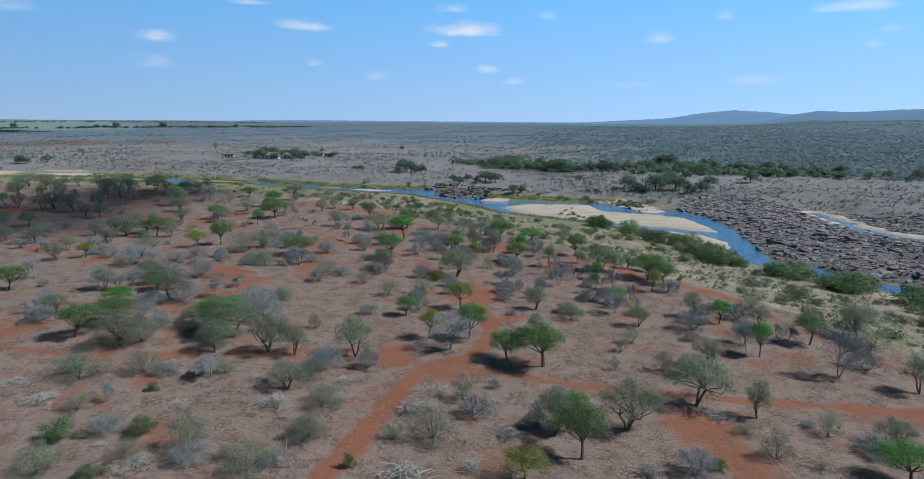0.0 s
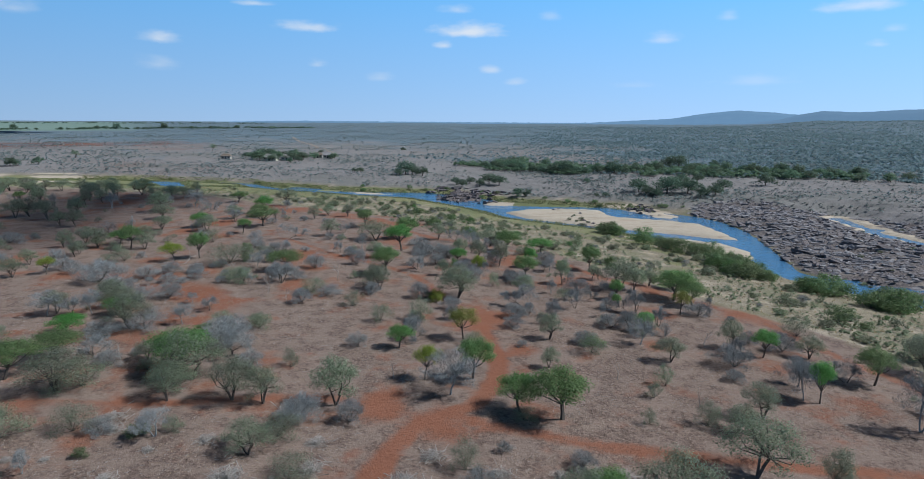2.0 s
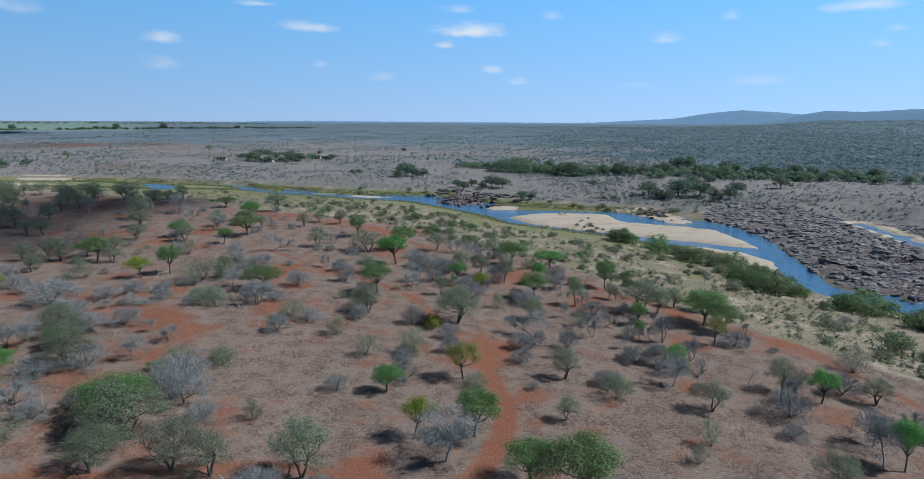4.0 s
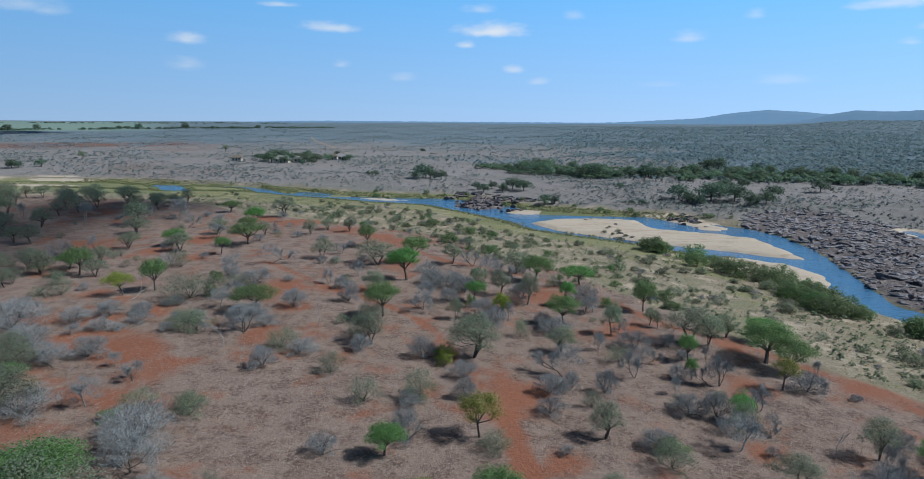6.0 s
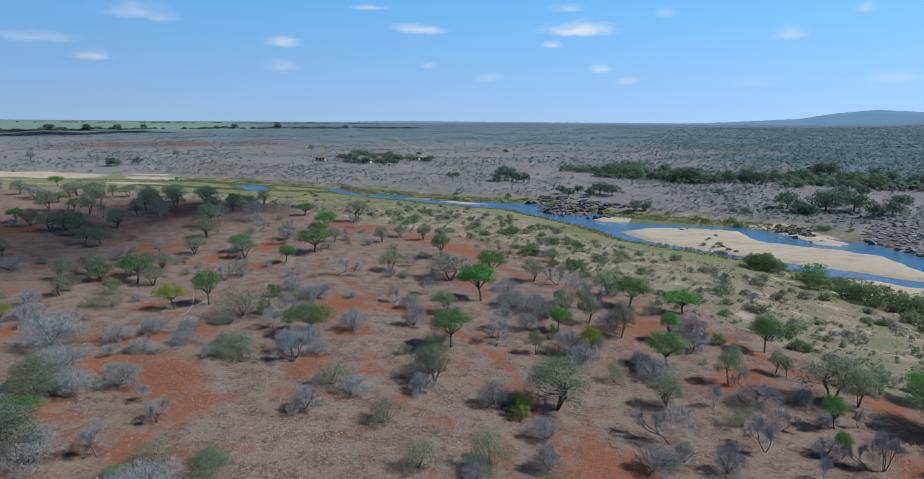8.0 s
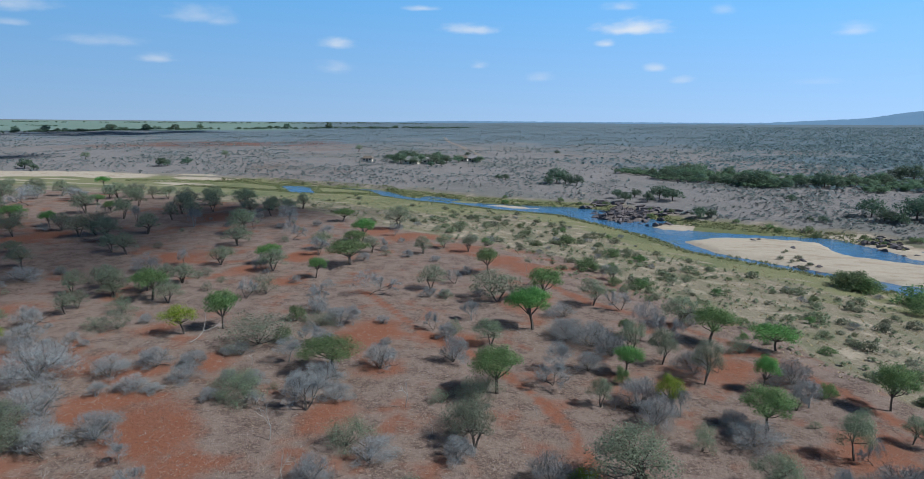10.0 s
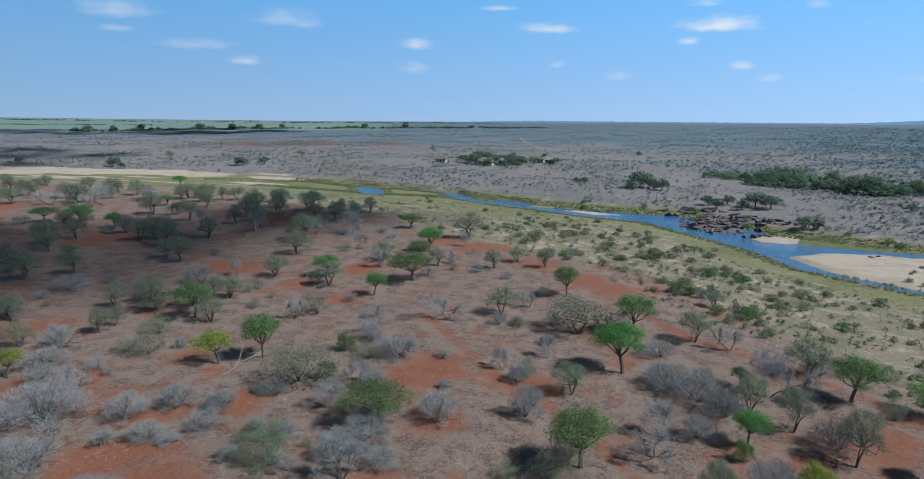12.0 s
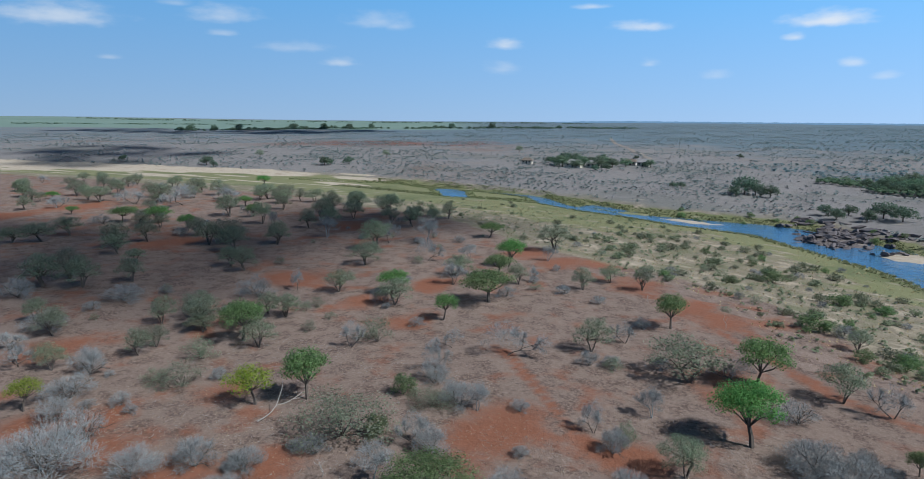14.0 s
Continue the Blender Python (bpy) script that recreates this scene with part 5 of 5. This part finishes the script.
scatter("bare_shrub", 45, (-60, 100, 80, 290), (0.6, 1.5), lambda x, y, b, e, f, r: (b > 3) & (e < -12) & (waves(x, y, 28, 29) > -0.1), 49)
scatter("green_shrub", 34, (-40, 100, 80, 270), (0.7, 1.8), lambda x, y, b, e, f, r: (b > 1) & (e < -16) & (waves(x, y, 24, 28) > 0.1), 50)
scatter("olive_shrub", 30, (-50, 90, 80, 250), (0.9, 1.9), lambda x, y, b, e, f, r: (b > 0) & (b < 28) & (e < -8) & (waves(x, y, 24, 27) > -0.1), 51)
scatter("flat_shrub", 10, (34, 46, 234, 262), (0.5, 1.2), lambda x, y, b, e, f, r: within([(35, 256), (41, 260), (45, 243), (40, 238), (36, 244)], x, y) > 0, 8)
scatter("river_bush", 26, (-60, 100, 262, 352), (0.8, 2.2), lambda x, y, b, e, f, r: (f > -3) & (f < 9) & (r < 0.3), 9)


# trees beyond the river
grow("far_tree",
     (-442, 389, 3.7), (-441, 386, 3.3), (-358, 388, 6.8), (-347, 384, 4.5), (-282, 414, 5.5), (-279, 416, 4.4),
     (-272, 426, 5.6), (-164, 496, 4.2), (-153, 500, 6.8), (-142, 483, 6.5), (-132, 482, 6.4), (-128, 493, 6.2),
     (-123, 561, 3.3), (-120, 455, 4.0), (-119, 486, 5.3), (-116, 462, 4.0), (-100, 491, 3.9), (-67, 399, 3.2),
     (-64, 402, 3.2), (-60, 618, 3.9), (-39, 386, 4.4), (-36, 390, 8.4), (-32, 392, 7.0), (-26, 387, 5.8))
grow("far_tree",
     (-6, 356, 4.2), (-3, 349, 4.5), (1, 358, 4.2), (6, 347, 4.5), (11, 444, 4.3), (11, 353, 6.2),
     (13, 427, 4.2), (16, 348, 5.6), (17, 439, 4.8), (20, 425, 4.5), (23, 311, 4.4), (23, 433, 4.6),
     (27, 425, 4.8), (27, 311, 3.7), (29, 426, 4.5), (33, 415, 4.7), (39, 408, 4.6), (45, 406, 4.6),
     (51, 401, 6.5), (58, 307, 2.2), (58, 402, 8.1), (61, 348, 2.8), (62, 307, 2.2), (63, 394, 4.7))
grow("far_tree",
     (68, 390, 4.4), (76, 398, 4.5), (79, 315, 6.9), (80, 306, 4.8), (84, 303, 3.8), (86, 399, 8.3),
     (90, 308, 8.2), (91, 395, 4.4), (97, 319, 6.0), (99, 307, 7.6), (100, 403, 4.5), (101, 296, 6.0),
     (108, 343, 5.4), (108, 298, 5.1), (112, 422, 4.4), (117, 347, 4.9), (117, 314, 5.4), (120, 428, 4.8),
     (129, 435, 7.7), (135, 434, 9.0), (135, 417, 4.7), (142, 420, 4.7), (144, 330, 6.2), (159, 439, 5.6))
grow("far_tree",
     (163, 402, 4.5), (165, 432, 4.8), (170, 398, 4.4), (184, 368, 4.0), (187, 354, 4.4), (187, 402, 5.1))

grow("grove_tree", (-146, 472, 7.5), (-150, 478, 6.5), (-136, 468, 5.5), (-134, 476, 7.0), (-124, 474, 7.2), (-122, 482, 6.5), (-117, 478, 6.0),
     (-142, 486, 8.0), (-127, 490, 8.0), (-112, 490, 5.5), (-98, 494, 5.0), (-155, 482, 5.0))
rnd = random.Random(40)
far_line = [(-1030, 900), (-990, 1080), (-957, 1240), (-801, 1409), (-667, 1507), (-520, 1620)]
for (ax, ay), (bx, by) in zip(far_line, far_line[1:]):
    grow("far_tree", *[(ax + (bx - ax) * k / 20 + rnd.uniform(-20, 20), ay + (by - ay) * k / 20 + rnd.uniform(-20, 20), rnd.choice((4, 5, 5, 6, 7, 8, 13)))
                       for k in range(20)])


scatter("grove_tree", 60, (15, 260, 330, 480), (3.5, 6.5), lambda x, y, b, e, f, r: (np.abs(along([(20, 455), (75, 415), (120, 405), (180, 380), (235, 350)], x, y)) < 24) & (f > 20), 52)


# ---- bush over the plain and the hills: too many to count ----
def thicket(name, label, n, reach_out, sector, size, mat, seed, dense, hills=False, allow=None, per=6, spots=None):
    rs = np.random.RandomState(seed)
    m = n * 4
    r = np.exp(rs.uniform(math.log(reach_out[0]), math.log(reach_out[1]), m)) ** 1.0
    a = np.radians(rs.uniform(sector[0], sector[1], m))
    x, y = r * np.sin(a), r * np.cos(a)
    if spots is not None:
        x, y = spots
        r, a, m = np.hypot(x, y), np.arctan2(x, y), len(x)
    z, b, e, f, rocky, c = terrain(x, y)
    ok = (f > 9) & (rocky < 0.3) & (waves(x, y, 90, seed) + 0.6 * waves(x, y, 300, seed + 1) + 0.6 * waves(x, y, 32, seed + 2) + rs.uniform(-0.7, 0.7, m) > dense)
    if allow is not None:
        ok = allow(x, y, b, e, f, rocky)
    ok &= ~((r > 1300) & (np.degrees(a) < -26) & (spots is None))
    if hills:
        ok &= rs.uniform(0, 1, m) < smooth(-2, 26, np.degrees(a) + 9 * waves(x, y, 260, 9))
    k = np.nonzero(ok)[0][:n]
    x, y, z, r = x[k], y[k], z[k], r[k]
    n = len(k)
    s = rs.uniform(*size, n) * np.interp(r, [300, 600, 1000, 2600], [0.75, 0.95, 1.2, 1.7])
    d = rs.normal(0, 1, (n, per, 3))
    d /= np.linalg.norm(d, axis=2, keepdims=True)
    d[:, :, 2] = np.abs(d[:, :, 2])
    c3 = np.stack([x, y, z + s * 0.35], 1)[:, None] + d * s[:, None, None] * (0.45, 0.45, 0.4)
    up = d * 0.6 + rs.normal(0, 0.3, (n, per, 3)) + (0, 0, 0.9)
    up /= np.linalg.norm(up, axis=2, keepdims=True)
    p = np.cross(up, rs.normal(0, 1, (n, per, 3)))
    p /= np.linalg.norm(p, axis=2, keepdims=True)
    q = np.cross(up, p)
    w = (s[:, None] * rs.uniform(0.3, 0.55, (n, per)) * (6 / per) ** 0.45)[:, :, None]
    v = np.stack([c3 - p * w, c3 + q * w * 0.8, c3 + p * w, c3 - q * w * 0.8], 2).reshape(-1, 3)
    me = mesh_of(name, v, np.arange(len(v)).reshape(-1, 4), mat)
    return tagged(new(name, me), label, "bush", kind="stuff")


# olive scrub, slope shrubs and woodland wear haze-tinted leaf colours; the grey scrub doesn't
thicket("bush_cover", "dull olive scrub scattered over the dry plain, tinted bluish for haze", 34000, (300, 2800), (-68, 42), (0.45, 1.8), LEAF_FAR_HAZE, 51, 0.15, False, None, 6)
thicket("grey_scrub", "leafless grey scrub scattered over the dry plain", 14000, (300, 2200), (-68, 42), (0.45, 1.3), SCRUB, 52, 0.2, False, None, 6)
thicket("dark_woodland", "woodland on the hills beyond the river, coloured pale blue-green for haze", 26000, (400, 2600), (-8, 44), (1.2, 2.6), LEAF_WOOD_HAZE, 53, -0.8, True, None, 4)

thicket("slope_scrub", "low dry shrubs on the brown slope beyond the rocks, tinted bluish for haze", 3200, (200, 480), (4, 44), (0.4, 1.3), LEAF_FAR_HAZE, 65, 0, False,
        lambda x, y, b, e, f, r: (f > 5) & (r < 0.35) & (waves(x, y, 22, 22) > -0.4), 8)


def rows_along(line, n, wide, gap, seed):
    """Spots strewn along a line, with gaps."""
    rs = np.random.RandomState(seed)
    p = np.array(line, float)
    d = np.concatenate([[0], np.cumsum(np.hypot(*np.diff(p, axis=0).T))])
    s = rs.uniform(0, d[-1], n)
    s = s[waves(s, s * 0, 150, seed) + 0.5 * waves(s, s * 0, 45, seed + 1) > gap]
    return np.interp(s, d, p[:, 0]) + rs.normal(0, wide, len(s)), np.interp(s, d, p[:, 1]) + rs.normal(0, wide, len(s))


def everywhere(x, y, b, e, f, r):
    return x < 1e9


thicket("tree_line", "dark line of farm trees before the green fields", 1500, (1, 2), (0, 1), (1.8, 4.2), LEAF_DARK, 55, 0, False, everywhere, 9,
        rows_along(far_line + [(-400, 1700)], 1300, 7, -0.45, 56))
thicket("hedge_line", "dark hedges between distant green fields", 1500, (1, 2), (0, 1), (1.8, 3.6), LEAF_DARK, 57, 0, False, everywhere, 6,
        rows_along([(-2300, 1150), (-1750, 1500), (-1500, 1560)], 500, 9, -0.2, 60))
thicket("field_trees", "dark belt of trees across distant green fields", 1500, (1, 2), (0, 1), (2.5, 5.5), LEAF_DARK, 58, 0, False, everywhere, 6,
        rows_along([(-3000, 1900), (-2300, 2300), (-1500, 2750), (-900, 2900)], 700, 14, -0.1, 62))
thicket("river_wood", "green woodland of rounded trees beyond the river", 1700, (330, 520), (-4, 30), (1.6, 4.2), LEAF_GROVE, 58, 0, False,
        lambda x, y, b, e, f, r: (np.abs(along([(20, 455), (75, 415), (120, 405), (180, 380), (235, 350)], x, y)) < 22 + 12 * waves(x, y, 50, 59)) & (f > 20), 36)

thicket("flat_scrub", "low olive scrub among straw grass on the river flat", 2600, (95, 330), (-32, 42), (0.35, 1.15), LEAF_FLAT, 54, 0, False,
        lambda x, y, b, e, f, r: (b > 3) & (e < -3 - 15 * (x < 50)) & (waves(x, y, 20, 21) > -0.7), 20)


# ---- dry grass tufts ----
def tufts(name, label, n, box, tall, allow, mat, seed):
    x, y, z, rs = spots_in(n, box, allow, seed)
    n = len(x)
    h = rs.uniform(*tall, (n, 3))
    a = rs.uniform(0, 6.283, (n, 3))
    base = np.stack([x, y, z], 1)[:, None]
    out = np.stack([np.cos(a), np.sin(a), 0 * a], 2)
    side = np.stack([-np.sin(a), np.cos(a), 0 * a], 2)
    v = np.stack([base - side * h[:, :, None] * 0.35, base + side * h[:, :, None] * 0.35, base + out * h[:, :, None] * 0.7 + np.array((0, 0, 0.6)) * h[:, :, None]], 2).reshape(-1, 3)
    return tagged(new(name, mesh_of(name, v, np.arange(len(v)).reshape(-1, 3), mat)), label, "grass", kind="stuff")


tufts("dry_grass", "short dry grass tufts and litter on red soil", 26000, (-70, 60, 36, 150), (0.05, 0.15), lambda x, y, b, e, f, r: (b < 3) & off_tracks(x, y), STRAW, 61)
tufts("twig_litter", "dark twigs and leaf litter on red soil", 15000, (-70, 60, 36, 150), (0.04, 0.12), lambda x, y, b, e, f, r: (b < 3), BARK, 64)
tufts("flat_grass", "straw-coloured grass on the river flat", 9000, (-130, 110, 80, 330), (0.12, 0.4), lambda x, y, b, e, f, r: (b > 1) & (e < -1), STRAW, 62)
tufts("reeds", "green grass and reeds along the river", 8000, (-220, 100, 200, 390), (0.4, 1.0), lambda x, y, b, e, f, r: ((np.abs(f) < 5) | (np.abs(e) < 5)) & (r < 0.2) & (x < 75), LEAF_REED, 63)


def beside_streams(x, y, b, e, f, r):
    return np.minimum.reduce([np.abs(np.abs(along(line, x, y)) - half - 2.0) for line, half in STREAMS]) < 2.2


tufts("reed_fringe", "tall green reeds fringing the shallow side streams", 2600, (-270, -76, 325, 385), (0.4, 0.9), beside_streams, LEAF_REED, 69)


def fallen_twigs(n, box, seed):
    """Bleached sticks lying on the soil."""
    x, y, z, rs = spots_in(n, box, lambda x, y, b, e, f, r: (b < 3) & off_tracks(x, y) & (waves(x, y, 12, 66) + rs0.uniform(-1, 1, len(x)) > 0), seed)
    n = len(x)
    a, h = rs.uniform(0, 6.283, n), rs.uniform(0.06, 0.42, n)
    d = np.stack([np.cos(a), np.sin(a), rs.uniform(-0.1, 0.35, n)], 1) * h[:, None]
    s = np.stack([-np.sin(a), np.cos(a), rs.uniform(-0.5, 0.5, n)], 1) * 0.012
    c = np.stack([x, y, z + 0.06], 1)
    v = np.stack([c - d - s, c - d + s, c + d, c - d + (0, 0, 0.02)], 1).reshape(-1, 3)
    k = np.arange(n)[:, None] * 4
    f = np.concatenate([k + (0, 1, 2), k + (1, 3, 2), k + (3, 0, 2)])
    return tagged(new("fallen_twigs", mesh_of("fallen_twigs", v, f, DEAD)), "bleached twigs strewn over the dry soil", "twigs", kind="stuff")


rs0 = np.random.RandomState(67)
fallen_twigs(20000, (-70, 56, 36, 150), 68)


# ---- rocks ----
def rock_mesh(seed, level):
    rs = np.random.RandomState(seed)
    bm = bmesh.new()
    bmesh.ops.create_icosphere(bm, subdivisions=level, radius=1.0)
    cut = [(Vector(rs.normal(0, 1, 3)).normalized(), rs.uniform(0.45, 0.8)) for _ in range(7)]
    for v in bm.verts:
        for d, h in cut:
            over = v.co.dot(d) - h
            if over > 0:
                v.co -= d * over
        v.co *= 1 + rs.uniform(-0.1, 0.1)
    me = bpy.data.meshes.new("river_rock")
    bm.to_mesh(me)
    bm.free()
    me.materials.append(ROCK)
    return me


ROCK_SHAPES = [rock_mesh(70 + k, 2) for k in range(6)]


def rocks(n, box, size, allow, seed, label, tall=0.0):
    x, y, z, rs = spots_in(n, box, allow, seed)
    for a, b, c in zip(x, y, z):
        s = rs.uniform(*size)
        ob = new("river_rock", ROCK_SHAPES[rs.randint(6)])
        ob.matrix_world = pose(a, b, c + (0.1 + 0.7 * tall) * s, rs.uniform(-15, 15), rs.uniform(-15, 15), rs.normal(-15, 45)) @ Matrix.Diagonal((s * rs.uniform(1.2, 2.2), s * rs.uniform(0.6, 1.0), s * (rs.uniform(0.35, 0.7) + 0.4 * tall), 1))
        tagged(ob, label, "rock", "river rocks")


rocks(95, (80, 130, 125, 262), (0.5, 1.7), lambda x, y, b, e, f, r: (r > 0.3) & (np.abs(along(SIDE_CHANNEL, x, y)) > 6), 71, "dark weathered rock slab beside the river")
rocks(60, (-16, 16, 296, 334), (0.4, 1.1), lambda x, y, b, e, f, r: (e > 7) & (waves(x, y, 9, 78) > -0.2), 72, "dark rock standing in the river rapids", 0.7)
rocks(10, (-4, 12, 302, 322), (0.6, 1.1), lambda x, y, b, e, f, r: (e > 9), 76, "dark rock standing in the river rapids")
rocks(12, (20, 90, 160, 285), (0.4, 1.0), lambda x, y, b, e, f, r: (e > 1) & (f < -1), 73, "small dark rock in shallow river water")
rocks(40, (-20, 40, 318, 350), (0.7, 2.0), lambda x, y, b, e, f, r: (f > 0) & (f < 14), 74, "reddish rock outcrop on the far bank")


rocks(40, (60, 78, 258, 290), (0.4, 1.2), lambda x, y, b, e, f, r: (within([(66, 285), (75, 290), (76, 274), (69, 259), (62, 262)], x, y) > 0), 79, "dark rock in the shallows behind the sandbar", 0.3)
rocks(14, (36, 46, 232, 250), (0.3, 0.8), lambda x, y, b, e, f, r: (within([(40, 245), (45, 242), (43, 234), (38, 237)], x, y) > 0), 80, "dark stone at the edge of the sandbar", 0.2)
rocks(90, (-16, 12, 294, 344), (0.4, 1.15), lambda x, y, b, e, f, r: (within([(-14, 312), (-10, 330), (-6, 341), (8, 328), (6, 309), (-4, 303)], x, y) > 0), 81, "reddish brown rock ledge standing in the river", 0.5)


def rubble():
    """The rest of the rock field, past what one could count."""
    x, y, z, rs = spots_in(8500, (80, 215, 98, 290), lambda x, y, b, e, f, r: (r > 0.15) & (np.abs(along(SIDE_CHANNEL, x, y)) > 6) & (waves(x, y, 16, 77) > -0.75), 75)
    bm = bmesh.new()
    bmesh.ops.create_icosphere(bm, subdivisions=1, radius=1.0)
    v0, f0 = np.array([tuple(v.co) for v in bm.verts]), np.array([[q.index for q in p.verts] for p in bm.faces])
    bm.free()
    n = len(x)
    s = (0.25 + 0.8 * rs.uniform(0, 1, n) ** 2.2) * np.interp(y, [100, 290], [0.9, 1.3])
    k = v0[None] * (1 + rs.uniform(-0.28, 0.28, (n, len(v0), 1))) * np.stack([s * rs.uniform(1.2, 2.8, n), s * rs.uniform(0.6, 1.1, n), s * rs.uniform(0.3, 0.7, n)], 1)[:, None]
    for _ in range(5):
        d = rs.normal(0, 1, (n, 1, 3))
        d /= np.linalg.norm(d, axis=2, keepdims=True)
        over = np.clip((k * d).sum(2, keepdims=True) - 0.62 * s[:, None, None], 0, None)
        k = k - d * over
    t = rs.normal(-0.25, 0.4, n)[:, None]
    kx, ky = k[:, :, 0] * np.cos(t) - k[:, :, 1] * np.sin(t), k[:, :, 0] * np.sin(t) + k[:, :, 1] * np.cos(t)
    v = np.stack([kx + x[:, None], ky + y[:, None], k[:, :, 2] + (z + 0.05 * s)[:, None]], 2).reshape(-1, 3)
    f = (f0[None] + (np.arange(n) * len(v0))[:, None, None]).reshape(-1, 3)
    me = mesh_of("rock_field", v, f, ROCK)
    return tagged(new("rock_field", me), "broken dark rock ledges beside the river", "rocks", kind="stuff")


rubble()


# ---- the lodge among its trees ----
def box_mesh(name, lo, hi, mat):
    (a, b, c), (d, e, f) = lo, hi
    v = [(x, y, z) for z in (c, f) for x, y in ((a, b), (d, b), (d, e), (a, e))]
    return mesh_of(name, v, [(3, 2, 1, 0), (4, 5, 6, 7), (0, 1, 5, 4), (1, 2, 6, 5), (2, 3, 7, 6), (3, 0, 4, 7)], mat)


def house(x, y, turn, wide, deep, roof_mat, label):
    root = tagged(new("house"), label, "house", "lodge buildings")
    w, d, h = wide / 2, deep / 2, 2.6
    part("wall", box_mesh("wall", (-w, -d, -0.6), (w, d, h), PLASTER), root)
    o, top = 0.7, h + deep * 0.32
    v = [(-w - o, -d - o, h - 0.3), (w + o, -d - o, h - 0.3), (w + o, d + o, h - 0.3), (-w - o, d + o, h - 0.3), (-w * 0.6, 0, top), (w * 0.6, 0, top),
         (-w - o, -d - o, h - 0.5), (w + o, -d - o, h - 0.5), (w + o, d + o, h - 0.5), (-w - o, d + o, h - 0.5)]
    part("roof", mesh_of("roof", v, [(0, 1, 5, 4), (1, 2, 5), (2, 3, 4, 5), (3, 0, 4), (6, 7, 1, 0), (7, 8, 2, 1), (8, 9, 3, 2), (9, 6, 0, 3), (9, 8, 7, 6)], roof_mat), root)
    part("door", box_mesh("door", (-0.5, -d - 0.06, -0.1), (0.5, -d + 0.02, 2.0), DARK), root)
    for k in (-0.6, 0.6):
        part("window", box_mesh("window", (k * w - 0.6, -d - 0.05, 0.9), (k * w + 0.6, -d + 0.02, 1.9), DARK), root)
    root.matrix_world = pose(x, y, height_at(x, y) + 0.1, 0, 0, turn)


house(-174, 484, 8, 6.5, 4, THATCH, "low lodge building with a thatched roof on the dry plain")
house(-139, 474, -5, 10, 6, ROOF, "low cream lodge building with a pale sheet roof under trees")
house(-129, 479, 12, 8, 5, ROOF, "low cream lodge building with a pale sheet roof under trees")
house(-112, 503, 0, 6.5, 4, THATCH, "low lodge building with a thatched roof on the dry plain")
house(-103, 499, -10, 7, 5, ROOF, "low cream lodge building with a pale sheet roof under trees")


def fallen_log(x, y, turn, length):
    rnd = random.Random(5)
    segs, tips = [], []
    limbs(rnd, Vector((0, 0, 0.12)), Vector((1, 0, 0.03)), length * 0.5, 0.055, 2, 0.5, 0.0, segs, tips, 0.24, (2, 2))
    root = tagged(new("fallen_log"), "pale dead branch lying on the dry ground", "fallen log")
    part("trunk", mesh_of("trunk", *tubes(segs[:3]), DEAD), root)
    for k in range(3, len(segs), 2):
        part("branch", mesh_of("branch", *tubes(segs[k:k + 2]), DEAD), root)
    root.matrix_world = pose(x, y, height_at(x, y), 0, 0, turn)


fallen_log(-52.6, 131.0, 72, 4.5)


def dirt_road(line, wide):
    """A pale sandy road laid over the plain."""
    p = np.array(line, float)
    d = np.concatenate([[0], np.cumsum(np.hypot(*np.diff(p, axis=0).T))])
    s = np.arange(0, d[-1], 6.0)
    x, y = np.interp(s, d, p[:, 0]), np.interp(s, d, p[:, 1])
    tx, ty = np.gradient(x), np.gradient(y)
    n = np.hypot(tx, ty)
    rows = []
    for k in (-1, -0.4, 0.4, 1):
        px, py = x + k * wide / 2 * ty / n, y - k * wide / 2 * tx / n
        rows.append(np.stack([px, py, terrain(px, py)[0] + 0.35 - 0.15 * abs(k)], 1))
    m = len(s)
    i = (np.arange(3)[:, None] * m + np.arange(m - 1)[None]).ravel()
    me = mesh_of("dirt_road", np.concatenate(rows), np.stack([i + m, i + m + 1, i + 1, i], 1), ROAD, True)
    return tagged(new("dirt_road", me), "pale sandy dirt road across the dry plain", "road", kind="structure")


dirt_road([(-250, 950), (-206, 810), (-152, 665), (-124, 593), (-112, 560)], 4.2)
